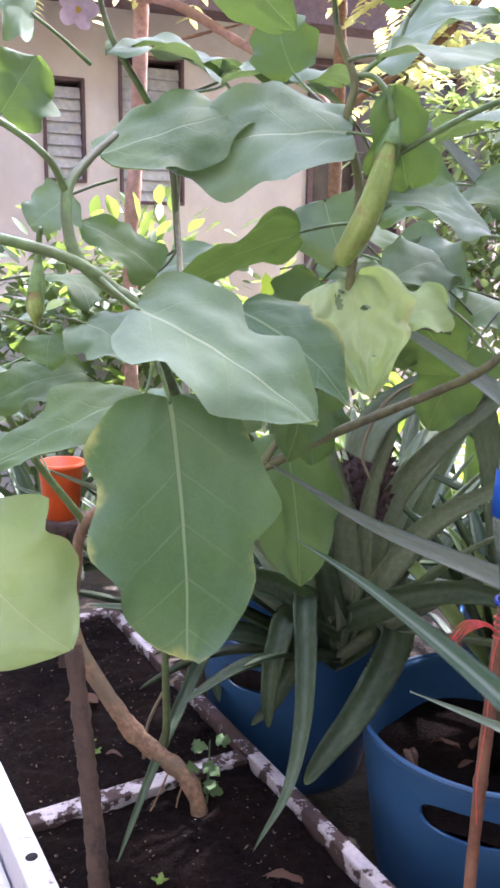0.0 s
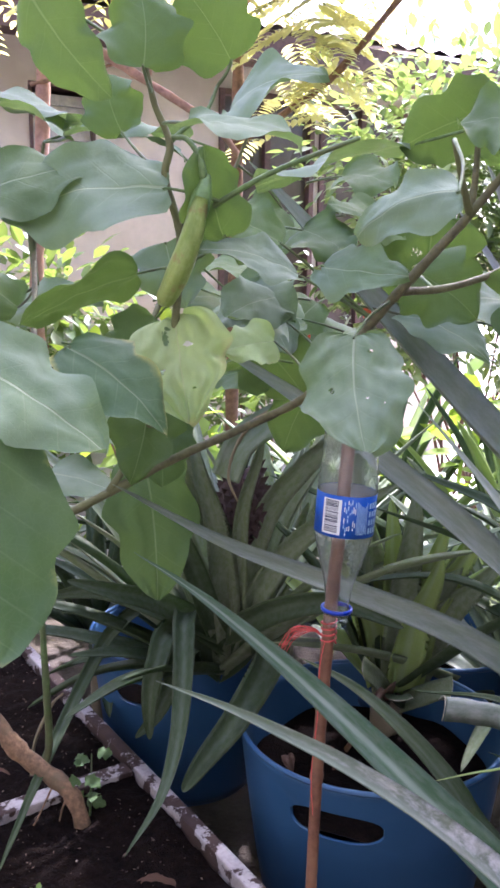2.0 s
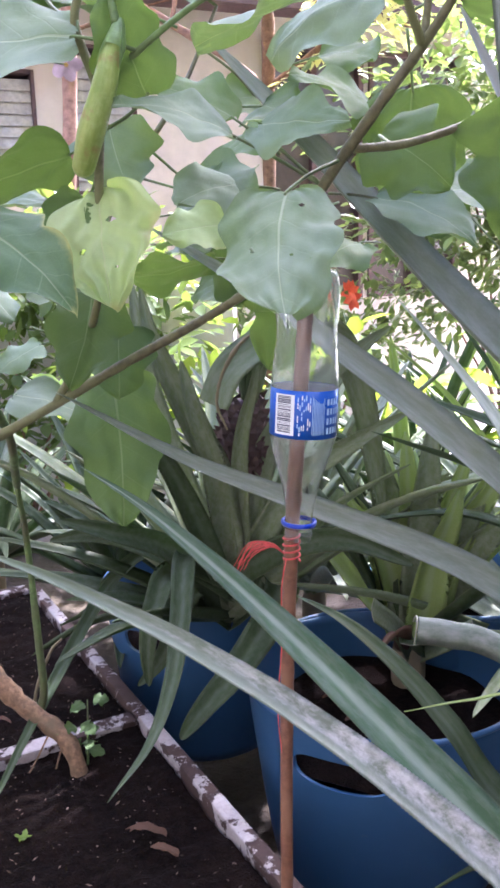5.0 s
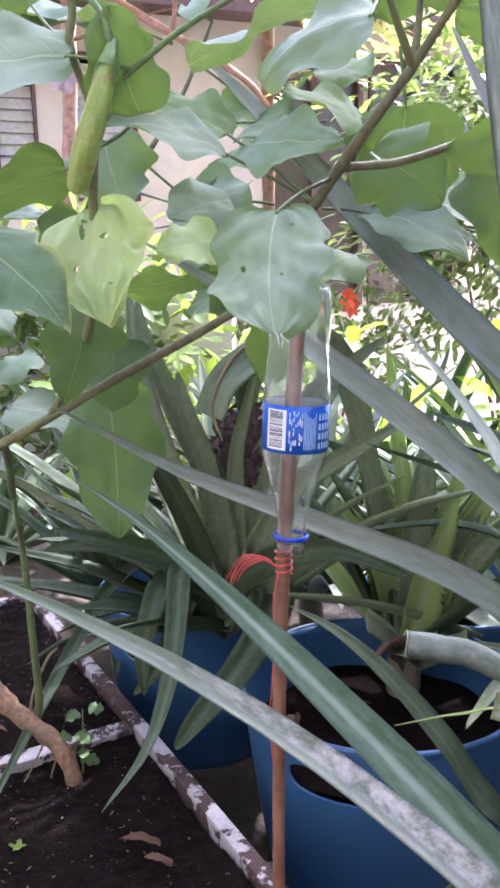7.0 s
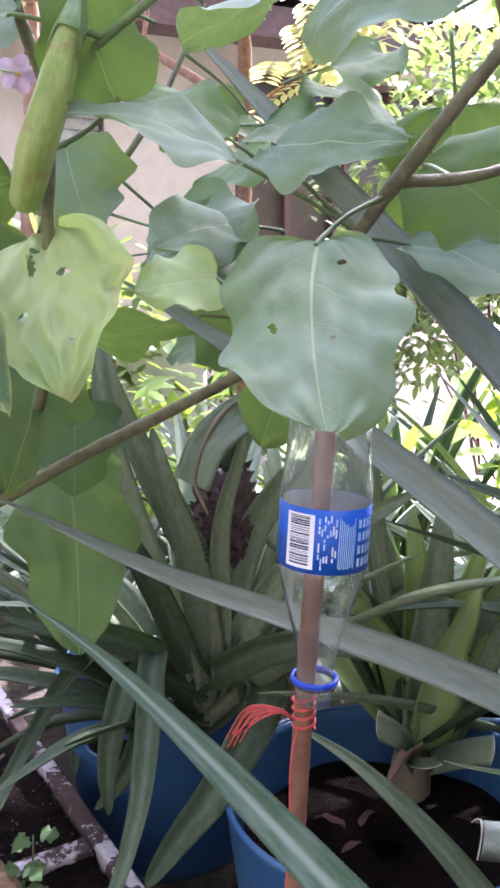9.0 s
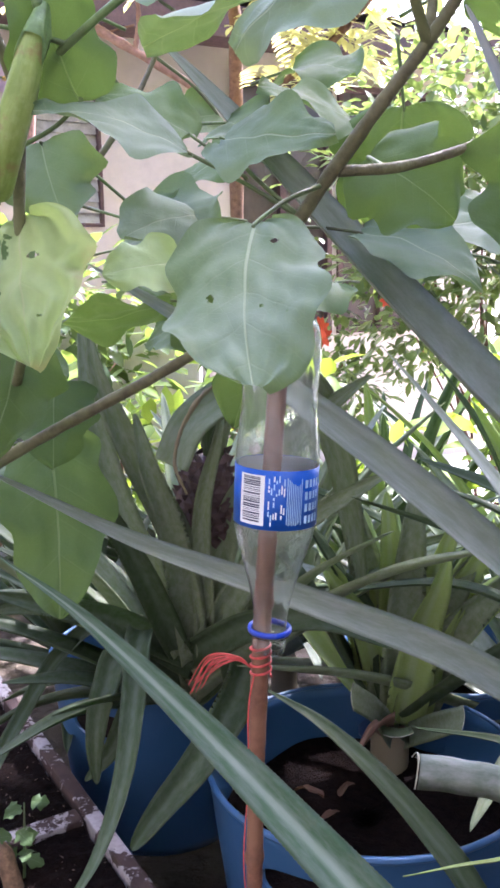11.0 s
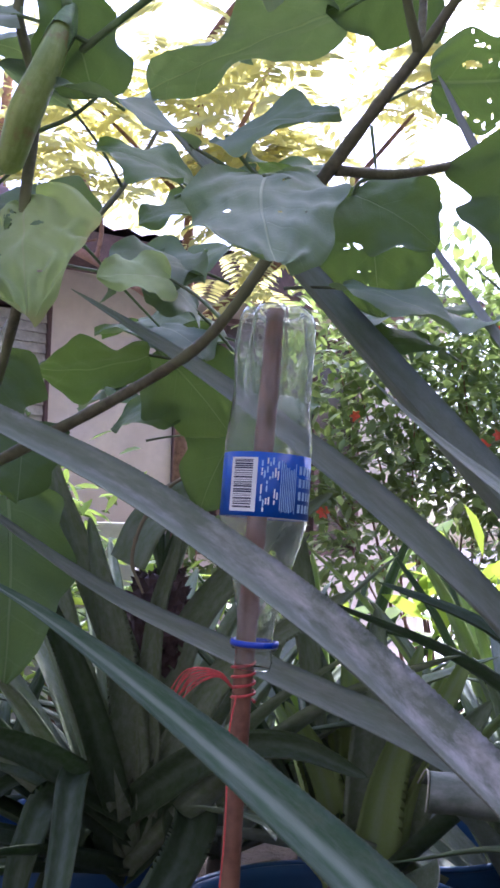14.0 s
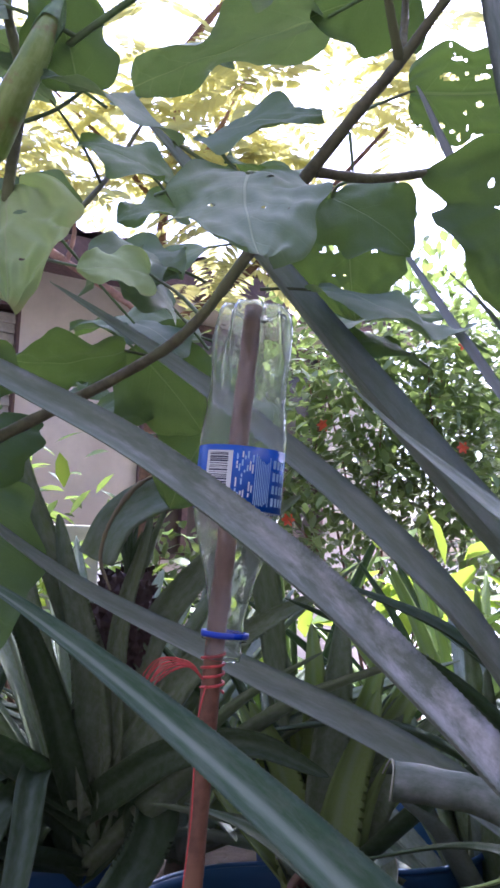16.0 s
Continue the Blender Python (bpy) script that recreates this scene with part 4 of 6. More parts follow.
eggplant_leaf((0.083, 0.730, 1.343), (-0.077, 0.740, 1.316), 0.115, (0.05, -0.75, 0.65), leaf_dusty, cup=.08, droop=.06, seed=6)
eggplant_leaf((0.038, 0.850, 1.265), (-0.080, 0.800, 1.210), 0.075, (0.25, 0.55, 0.8), leaf_green, cup=.1, droop=.05, seed=7)
eggplant_leaf((-0.131, 0.720, 1.324), (0.007, 0.780, 1.372), 0.1, (-0.15, -0.72, 0.68), leaf_green, cup=-.12, droop=.1, seed=8)
eggplant_leaf((-0.047, 0.920, 1.417), (-0.156, 0.860, 1.436), 0.09, (0.1, -0.25, 0.97), leaf_dusty, cup=.15, droop=.18, seed=9)
eggplant_leaf((0.081, 0.950, 1.422), (-0.046, 0.880, 1.412), 0.09, (0.05, -0.25, 0.97), leaf_dusty, cup=.12, droop=.15, seed=10)
eggplant_leaf((-0.179, 0.620, 1.341), (-0.157, 0.640, 1.385), 0.066, (0.1, -0.9, -0.3), leaf_green, cup=.1, droop=.05, seed=11)
eggplant_leaf((0.065, 0.700, 1.442), (0.059, 0.720, 1.513), 0.075, (0.1, -0.85, -0.45), leaf_green, cup=.1, droop=.08, seed=12)
eggplant_leaf((0.141, 0.760, 1.462), (0.097, 0.750, 1.522), 0.080, (-0.1, -0.9, -0.35), leaf_green, cup=.08, droop=.05, seed=13)
eggplant_leaf((-0.046, 0.740, 1.518), (0.034, 0.720, 1.420), 0.064, (0.1, -0.8, -0.5), leaf_green, cup=.1, droop=.05, seed=14)
eggplant_leaf((-0.047, 0.980, 1.438), (-0.169, 0.900, 1.446), 0.09, (0.1, -0.35, 0.93), leaf_dusty, cup=.15, droop=.2, seed=15)
eggplant_leaf((0.076, 0.980, 1.407), (-0.052, 0.920, 1.433), 0.085, (0.1, -0.3, 0.95), leaf_dusty, cup=.1, droop=.12, seed=16)
eggplant_leaf((0.105, 0.660, 1.389), (0.202, 0.620, 1.365), 0.075, (-0.1, -0.3, 0.95), leaf_dusty, cup=.12, droop=.1, seed=17)
eggplant_leaf((0.132, 1.120, 1.488), (0.258, 1.060, 1.518), 0.125, (0.25, -0.65, 0.7), leaf_dusty, cup=.1, droop=.2, seed=18)
eggplant_leaf((0.318, 0.785, 1.392), (0.165, 0.850, 1.357), 0.105, (0.0, -0.12, 1), leaf_dusty, cup=.1, droop=.05, seed=19)
eggplant_leaf((0.208, 0.760, 1.265), (0.112, 0.720, 1.287), 0.066, (-0.1, -0.62, 0.78), leaf_dusty, cup=.1, droop=.12, seed=20)
eggplant_leaf((0.062, 0.920, 1.301), (0.087, 0.900, 1.226), 0.09, (0.1, -0.85, 0.5), leaf_dusty, cup=.1, droop=.08, seed=21)
eggplant_leaf((0.257, 0.683, 1.211), (0.258, 0.588, 1.122), 0.089, (-0.09, -0.67, 0.74), leaf_dusty, cup=.1, droop=.06, seed=22, lobes=.10, crinkle=.022, blunt=.42, holes=((.50,-.17,.026),(.53,-.165,.02),(.20,.13,.018),(.60,.08,.008),(.66,.20,.008)), label="insect-bitten leaf")
eggplant_leaf((0.085, 0.766, 1.222), (0.104, 0.712, 1.122), 0.098, (-0.18, -0.77, 0.61), leaf_pale_sunlit, cup=-.08, droop=.10, crinkle=.06, lobes=.07, seed=23, holes=((.2,-.12,.05),(.12,-.08,.03),(.3,.1,.03),(.5,-.2,.025),(.7,.1,.02)), label="chewed yellow-green leaf")
eggplant_leaf((0.061, 0.820, 1.218), (0.024, 0.800, 1.166), 0.075, (-0.1, -0.8, 0.5), leaf_green, cup=.1, droop=.08, seed=24)
eggplant_leaf((0.046, 0.870, 1.130), (0.031, 0.815, 1.037), 0.080, (0.1, -0.85, 0.5), leaf_green, cup=.1, droop=.08, seed=25)
eggplant_leaf((0.232, 0.760, 1.273), (0.307, 0.700, 1.265), 0.064, (0.0, -0.85, 0.5), leaf_dusty, cup=.08, droop=.1, seed=26)
eggplant_leaf((0.325, 0.600, 1.331), (0.249, 0.630, 1.295), 0.062, (-0.3, -0.75, 0.6), leaf_dusty, cup=-.5, droop=.2, seed=27, lobes=.06)
eggplant_leaf((0.383, 0.970, 1.333), (0.394, 1.000, 1.207), 0.118, (-0.1, -0.95, -0.1), leaf_green, cup=.08, droop=.05, seed=28, holes=bites(28, 16), label="drooping leaf with small holes")
eggplant_leaf((0.537, 1.120, 1.233), (0.363, 1.050, 1.216), 0.12, (0.0, -0.45, 0.9), leaf_dusty, cup=.1, droop=.12, seed=29)
eggplant_leaf((0.428, 0.930, 1.422), (0.590, 0.880, 1.425), 0.085, (0.1, -0.85, -0.45), leaf_green, cup=.1, droop=.05, seed=31, holes=bites(31, 24), label="leaf riddled with insect holes")
eggplant_leaf((0.486, 0.770, 1.279), (0.464, 0.760, 1.156), 0.145, (-0.1, -0.95, -0.2), leaf_green, cup=.1, droop=.05, seed=32, holes=bites(32, 34), label="leaf riddled with insect holes")
eggplant_leaf((0.195, 0.910, 1.302), (0.112, 0.920, 1.339), 0.075, (-0.1, -0.6, 0.75), leaf_green, cup=.1, droop=.12, seed=33)
eggplant_leaf((0.341, 1.000, 1.325), (0.251, 0.950, 1.350), 0.085, (0.0, -0.6, 0.75), leaf_green, cup=-.1, droop=.12, seed=34)
eggplant_leaf((0.237, 1.100, 1.206), (0.091, 1.090, 1.204), 0.10, (0.0, -0.6, 0.75), leaf_dusty, cup=.1, droop=.1, seed=35)
eggplant_leaf((0.160, 1.000, 1.162), (0.045, 0.990, 1.143), 0.085, (0.0, -0.4, -0.9), leaf_green, cup=.1, droop=.08, seed=36)
eggplant_leaf((0.271, 1.150, 1.128), (0.212, 1.130, 1.012), 0.10, (-0.1, -0.9, -0.2), leaf_green, cup=.1, droop=.06, seed=58)
eggplant_leaf((0.161, 1.100, 1.190), (0.243, 1.080, 1.095), 0.115, (0.0, -0.85, -0.4), leaf_green, cup=.1, droop=.08, seed=37)
eggplant_leaf((0.018, 1.040, 1.022), (0.046, 0.945, 0.850), 0.115, (0.1, -0.85, 0.5), leaf_green, cup=.08, droop=.04, seed=38, label="large shaded leaf")
eggplant_leaf((0.050, 0.960, 1.086), (0.057, 0.915, 1.010), 0.085, (0.0, -0.85, 0.5), leaf_green, cup=.08, droop=.06, seed=39)
eggplant_leaf((-0.212, 0.900, 1.302), (-0.249, 0.880, 1.269), 0.07, (0.0, -0.7, 0.6), leaf_dusty, cup=.1, droop=.1, seed=40)
eggplant_leaf((-0.134, 1.000, 1.222), (-0.223, 0.980, 1.279), 0.075, (0.1, -0.6, 0.75), leaf_green, cup=.1, droop=.1, seed=41)
eggplant_leaf((-0.165, 1.050, 1.214), (-0.025, 1.000, 1.230), 0.085, (0.1, -0.55, 0.8), leaf_dusty, cup=.1, droop=.12, seed=42)
eggplant_leaf((-0.212, 0.950, 1.163), (-0.135, 0.900, 1.125), 0.085, (0.1, -0.7, 0.65), leaf_dusty, cup=.1, droop=.12, seed=43)
eggplant_leaf((-0.253, 0.950, 1.149), (-0.248, 0.920, 1.113), 0.06, (0.1, -0.7, 0.65), leaf_green, cup=.1, droop=.12, seed=44)
eggplant_leaf((-0.227, 1.000, 1.097), (-0.333, 0.950, 1.060), 0.085, (0.0, -0.6, 0.75), leaf_green, cup=.1, droop=.12, seed=45)
eggplant_leaf((0.195, 0.950, 1.238), (0.133, 0.900, 1.216), 0.08, (0.0, -0.75, 0.6), leaf_dusty, cup=.1, droop=.12, seed=46)
eggplant_leaf((0.207, 1.000, 1.208), (0.138, 0.950, 1.239), 0.09, (0.0, -0.75, 0.6), leaf_dusty, cup=.1, droop=.12, seed=47)
eggplant_leaf((0.135, 0.980, 1.236), (0.214, 0.920, 1.213), 0.11, (0.0, -0.75, 0.6), leaf_dusty, cup=.1, droop=.12, seed=48)
eggplant_leaf((0.189, 0.850, 1.193), (0.132, 0.820, 1.184), 0.055, (0.0, -0.8, 0.5), leaf_pale_sunlit, cup=.1, droop=.1, seed=49)
eggplant_leaf((0.221, 0.950, 1.319), (0.275, 0.900, 1.287), 0.085, (0.0, -0.6, 0.75), leaf_green, cup=.1, droop=.12, seed=50)
eggplant_leaf((0.203, 1.100, 1.356), (0.137, 1.080, 1.326), 0.09, (0.0, -0.6, 0.75), leaf_green, cup=.1, droop=.12, seed=51)
eggplant_leaf((0.281, 1.100, 1.398), (0.348, 1.050, 1.379), 0.1, (0.0, -0.6, 0.75), leaf_green, cup=.1, droop=.12, seed=52)
eggplant_leaf((0.135, 0.760, 1.300), (0.116, 0.735, 1.382), 0.066, (0.5, -0.75, -0.4), leaf_green, cup=.1, droop=.06, seed=57, blunt=.6)
eggplant_leaf((0.031, 0.800, 1.403), (0.013, 0.820, 1.463), 0.06, (0.1, -0.85, -0.4), leaf_green, cup=.1, droop=.08, seed=53)
eggplant_leaf((-0.177, 0.700, 1.429), (-0.201, 0.680, 1.439), 0.06, (0.1, -0.8, 0.4), leaf_dusty, cup=.1, droop=.08, seed=54)
eggplant_leaf((0.340, 0.850, 1.272), (0.406, 0.830, 1.221), 0.09, (0.0, -0.9, 0.2), leaf_green, cup=.1, droop=.05, seed=55)
eggplant_leaf((0.407, 0.700, 1.405), (0.348, 0.720, 1.401), 0.08, (0.0, -0.7, 0.6), leaf_green, cup=.1, droop=.1, seed=56)
eggplant_leaf((0.402, 0.800, 1.430), (0.306, 0.780, 1.389), 0.085, (0.0, -0.8, -0.5), leaf_green, cup=.1, droop=.08, seed=58)
eggplant_leaf((0.342, 0.950, 1.221), (0.444, 0.900, 1.166), 0.085, (0.0, -0.5, 0.85), leaf_dusty, cup=.1, droop=.12, seed=57)

eggplant_leaf((-0.178, 0.900, 1.512), (-0.262, 0.860, 1.520), 0.06, (0.1, -0.6, 0.7), leaf_green, cup=.1, droop=.1, seed=81)
eggplant_leaf((-0.176, 0.900, 1.505), (-0.115, 0.850, 1.540), 0.05, (-0.1, -0.7, 0.6), leaf_dusty, cup=.1, droop=.1, seed=82)
# leaves end


def young_leaves(count, seed, xr, yr, zr, materials):
    """The fuller foliage deeper in the bush, and unseen leaves added for shade."""
    rng = random.Random(seed)
    for k in range(count):
        b = Vector((rng.uniform(*xr), rng.uniform(*yr), rng.uniform(*zr)))
        a, L = rng.uniform(0, 2 * math.pi), rng.uniform(0.08, 0.14)
        t = b + Vector((math.cos(a) * 0.85, math.sin(a) * 0.6 - 0.15, rng.uniform(-0.65, 0.1))).normalized() * L
        eggplant_leaf(b, t, L * rng.uniform(0.6, 0.75), (rng.uniform(-0.3, 0.3), rng.uniform(-0.7, -0.1), rng.uniform(0.4, 0.9)), rng.choice(materials), cup=rng.uniform(-0.1, 0.2), droop=rng.uniform(0.05, 0.2), seed=500 + seed * 50 + k, nu=18, nv=10)


young_leaves(16, 1, (-0.55, -0.1), (0.95, 1.35), (0.85, 1.22), (leaf_green, leaf_dusty))
# leaves out of view on the left, added to shade the planter soil
young_leaves(18, 4, (-0.85, -0.42), (0.55, 1.25), (0.70, 1.25), (leaf_green, leaf_dusty))
young_leaves(10, 2, (-0.1, 0.2), (1.05, 1.4), (1.12, 1.3), (leaf_green, leaf_dusty))
young_leaves(5, 3, (0.2, 0.5), (1.1, 1.5), (1.15, 1.35), (leaf_green, leaf_dusty, leaf_green))


def eggplant_fruit(points, radii, stalk, parent):
    bm = bmesh.new()
    uvl = bm.loops.layers.uv.new("UVMap")
    n, sides = 36, 24
    pts = curve_points(points, n)
    info, rings = {}, []
    for i, p in enumerate(pts):
        t = (pts[min(i + 1, n)] - pts[max(i - 1, 0)]).normalized()
        x = t.cross(Vector((0.2, 1, 0.1))).normalized()
        y = t.cross(x)
        s = i / n * (len(radii) - 1)
        j = min(int(s), len(radii) - 2)
        f = s - j
        f = f * f * (3 - 2 * f)
        r = radii[j] + (radii[j + 1] - radii[j]) * f
        ring = []
        for k in range(sides):
            a = 2 * math.pi * k / sides
            v = bm.verts.new(p + (x * math.cos(a) + y * math.sin(a)) * r * (1 + 0.02 * math.sin(3 * a + i * 0.1)))
            info[v] = (i / n, k / sides)
            ring.append(v)
        rings.append(ring)
    for a, b in zip(rings, rings[1:]):
        for k in range(sides):
            f = bm.faces.new((a[k], a[(k + 1) % sides], b[(k + 1) % sides], b[k]))
            for loop in f.loops:
                u, w = info[loop.vert]
                loop[uvl].uv = (u, w if not (k == sides - 1 and w == 0) else 1.0)
    bm.faces.new(rings[-1])
    fr = part("fruit", bm, fruit_green, parent, "long pale green eggplant with darker streaks")
    # calyx: a cap with pointed lobes lying on the shoulder
    top, nxt = pts[0], pts[9]
    axis = (nxt - top).normalized()
    x = axis.cross(Vector((0.2, 1, 0.1))).normalized()
    y = axis.cross(x)
    cb = bmesh.new()
    rows = []
    sides = 40
    for i in range(10):
        u = i / 9
        row = []
        for k in range(sides):
            a = 2 * math.pi * k / sides
            reach = 0.014 + 0.016 * max(0, math.cos(2.5 * a)) ** 1.3
            d = -0.012 + u * (reach + 0.012)
            r = 0.0035 + (radii[1] + 0.0012 - 0.0035) * min(1, u * 1.25) ** 0.8
            row.append(cb.verts.new(top + axis * d + (x * math.cos(a) + y * math.sin(a)) * r))
        rows.append(row)
    for a, b in zip(rows, rows[1:]):
        for k in range(sides):
            cb.faces.new((a[k], a[(k + 1) % sides], b[(k + 1) % sides], b[k]))
    part("calyx", cb, calyx_green, fr, "green spiny calyx")
    part("stalk", tube(stalk, [0.0024, 0.0026, 0.003, 0.0042], 20, 9), stem_green, fr)
    return fr


eggplant_fruit([(0.117, 0.734, 1.345), (0.112, 0.728, 1.325), (0.106, 0.723, 1.30), (0.094, 0.722, 1.268), (0.080, 0.742, 1.243), (0.0715, 0.752, 1.2365)], [0.0060, 0.0088, 0.0104, 0.0116, 0.0100, 0.0018], [(0.085, 0.742, 1.39), (0.10, 0.738, 1.388), (0.112, 0.735, 1.372), (0.117, 0.734, 1.352)], eggplant)
eggplant_fruit([(-0.183, 0.70, 1.222), (-0.184, 0.699, 1.21), (-0.185, 0.698, 1.195), (-0.186, 0.70, 1.178)], [0.004, 0.007, 0.008, 0.001], [(-0.175, 0.69, 1.262), (-0.178, 0.695, 1.255), (-0.181, 0.70, 1.24), (-0.183, 0.70, 1.226)], eggplant)


def flower(c, size, facing, parent):
    c = Vector(c)
    m = Matrix.Translation(c) @ Vector(facing).to_track_quat("Z", "Y").to_matrix().to_4x4()
    bm = bmesh.new()
    hub = bm.verts.new(m @ Vector((0, 0, 0)))
    ring1, ring2 = [], []
    for k in range(40):
        a = 2 * math.pi * k / 40
        r = size * (0.68 + 0.32 * abs(math.cos(2.5 * a)))
        ring1.append(bm.verts.new(m @ Vector((0.5 * r * math.cos(a), 0.5 * r * math.sin(a), 0.12 * size))))
        ring2.append(bm.verts.new(m @ Vector((r * math.cos(a), r * math.sin(a), size * (0.05 + 0.12 * math.sin(5 * a))))))
    for k in range(40):
        j = (k + 1) % 40
        bm.faces.new((hub, ring1[k], ring1[j]))
        bm.faces.new((ring1[k], ring2[k], ring2[j], ring1[j]))
    fl = part("flower", bm, petal_purple, parent, "pale purple five-pointed flower")
    knot = min(WOOD, key=lambda q: (q - c).length)
    part("stalk", tube([c, c.lerp(knot, 0.5) + Vector((0, 0, 0.012)), knot], [0.0014, 0.0013, 0.0016], 12, 7), stem_green, fl)
    sb = bmesh.new()
    for k in range(5):
        a = 2 * math.pi * k / 5
        o = Vector((0.09 * size * math.cos(a), 0.09 * size * math.sin(a), 0.1 * size))
        tube([m @ o, m @ (o + Vector((0, 0, 0.2 * size))), m @ (o * 0.7 + Vector((0, 0, 0.4 * size)))], [0.0011, 0.0012, 0.0006], 6, 6, sb)
    part("stamen", sb, stamen_yellow, fl, "yellow stamens")


flower((-0.081, 1.28, 1.441), 0.024, (0.2, -0.9, -0.3), eggplant)
flower((-0.195, 0.9, 1.487), 0.022, (0.2, -0.8, -0.5), eggplant)

# small weed and stake in the planter
stake = thing("wooden_stake", "rough dark bark-covered stake in the planter soil", "stake")
shaft = part("shaft", tube([(-0.222, 0.985, 0.31), (-0.235, 1.01, 0.42), (-0.262, 1.06, 0.56), (-0.285, 1.10, 0.685)], [0.0145, 0.0145, 0.0135, 0.0130], 50, 12, knots=0.25, seed=5), stake_bark, stake)
part("frayed_top", tube([(-0.284, 1.098, 0.683), (-0.288, 1.105, 0.70), (-0.295, 1.108, 0.708)], [0.012, 0.009, 0.002], 8, 10, knots=0.6, seed=9), stem_wood, stake, "splintered pale top")
weed = thing("seedling", "small grey-green seedling growing beside the stem", "seedling")
wr = random.Random(8)
for k in range(9):
    b = Vector((-0.105 + wr.uniform(-0.012, 0.02), 1.21 + wr.uniform(-0.01, 0.02), 0.375 + 0.012 * k))
    a = k * 2.4
    t = b + Vector((math.cos(a), math.sin(a) - 0.3, wr.uniform(-0.2, 0.4))).normalized() * wr.uniform(0.024, 0.040)
    part("leaf", leaf_shape(b, t, 0.02, (0, -0.6, 0.8), seed=700 + k, nu=14, nv=8, lobes=0.3), leaf_green, weed)
part("stem", tube([(-0.105, 1.205, 0.32), (-0.10, 1.21, 0.40), (-0.098, 1.215, 0.47)], [0.0025, 0.002, 0.001], 12, 7), stem_green, weed)
for k, (x, y) in enumerate(((-0.145, 1.02), (-0.32, 1.33), (-0.34, 1.36))):
    sp = thing("sprout", "tiny pale green sprout in the soil", "sprout", "sprouts")
    for q in range(4):
        a = q * 1.57 + k
        b = Vector((x, y, 0.360))
        part("leaf", leaf_shape(b, b + Vector((math.cos(a), math.sin(a), 0.5)) * 0.013, 0.009, (0, 0, 1), seed=q, nu=8, nv=6), lime_leaf, sp)
twig = thing("dry_stalk", "dead pale stalk leaning out of the soil", "twig")
part("stalk", tube([(-0.235, 1.33, 0.335), (-0.225, 1.33, 0.42), (-0.19, 1.32, 0.50), (-0.165, 1.31, 0.53)], [0.0035, 0.003, 0.003, 0.002], 20, 8, knots=0.2), spear_dry, twig)
twig = thing("dry_stalk", "thin dead twigs hanging beside the woody stem", "twig")
for k, pts in enumerate(([(-0.14, 1.215, 0.40), (-0.15, 1.19, 0.36), (-0.145, 1.16, 0.33)], [(-0.165, 1.22, 0.41), (-0.19, 1.18, 0.36), (-0.215, 1.15, 0.335)])):
    part("twig", tube(pts, [0.0018, 0.0014, 0.0009], 12, 6, knots=0.2), stem_wood, twig)

# ---- pineapple plants ----


def spear(parent, points, width, material, label="", **shape):
    """points from the leaf's base to its tip."""
    return part("leaf", spear_shape(points, width, **shape), material, parent, label)


front = thing("pineapple_plant", "pineapple plant with long grey-green channelled spiny leaves", "pineapple plant", "pineapples")
FRONT = Vector((0.74, 0.50, 0.42))
near = dict(n=520, spines=0.0005)
spear(front, [FRONT, (0.53, 0.535, 0.58), (0.417, 0.578, 0.709), (0.309, 0.634, 0.802), (0.205, 0.705, 0.873), (0.113, 0.768, 0.925), (0.036, 0.808, 0.961)], 0.053, spear_striped, "green spiny leaf with a pale middle stripe", roll=-42, trough=0.20, tip=0.9, **near)
spear(front, [FRONT, (0.50, 0.42, 0.69), (0.385, 0.392, 0.827), (0.315, 0.374, 0.902), (0.270, 0.362, 0.945), (0.246, 0.357, 0.965), (0.214, 0.354, 0.987), (0.187, 0.355, 1.001), (0.150, 0.357, 1.018), (0.110, 0.360, 1.032)], 0.034, spear_silver, "arching grey-green leaf with a worn silvery scar", roll=-58, trough=0.22, tip=0.8, **near)
spear(front, [FRONT, (0.57, 0.58, 0.78), (0.50, 0.62, 0.98), (0.458, 0.64, 1.129), (0.437, 0.66, 1.244), (0.418, 0.68, 1.368), (0.408, 0.69, 1.45)], 0.056, spear_slate, "broad upright grey-green leaf", up=(0.1, -1, 0.2), roll=0, trough=-0.2, tip=0.55, **near)
spear(front, [FRONT, (0.56, 0.60, 0.85), (0.462, 0.701, 0.976), (0.441, 0.762, 1.013), (0.417, 0.814, 1.048), (0.388, 0.852, 1.084), (0.354, 0.874, 1.124)], 0.026, spear_grey, roll=-40, **near)
gutter = spear_shape([FRONT, (0.60, 0.72, 0.72), (0.452, 0.72, 0.815), (0.40, 0.72, 0.832), (0.370, 0.72, 0.836)], 0.027, roll=-30, trough=-0.42, notch=1, n=60)
rim_points = [v.co.copy() + Vector((-0.0015, 0, 0.0005)) for v in list(gutter.verts)[-11:-4]]
cut = part("leaf", gutter, spear_slate, front, "cut-off leaf rolled like a gutter, pale curled end")
part("cut_edge", tube(rim_points, [0.0005, 0.0008, 0.0005], 24, 7, knots=0.4), cut_rim, cut, "whitish curled cut edge")
spear(front, [FRONT, (0.58, 0.72, 0.70), (0.47, 0.70, 0.769), (0.413, 0.70, 0.766), (0.356, 0.70, 0.754)], 0.016, spear_lime, "thin pale withered leaf tip", roll=0, n=50)
stub_end = spear_shape([FRONT, (0.62, 0.63, 0.70), (0.52, 0.67, 0.765), (0.445, 0.70, 0.776)], 0.024, roll=-35, trough=0.12, notch=1, n=40, up=(0, -0.6, 0.8))
stub_rim = [v.co.copy() for v in list(stub_end.verts)[-11:-4]]
cropped = part("leaf", stub_end, spear_olive, front, "yellow-green leaf cropped square")
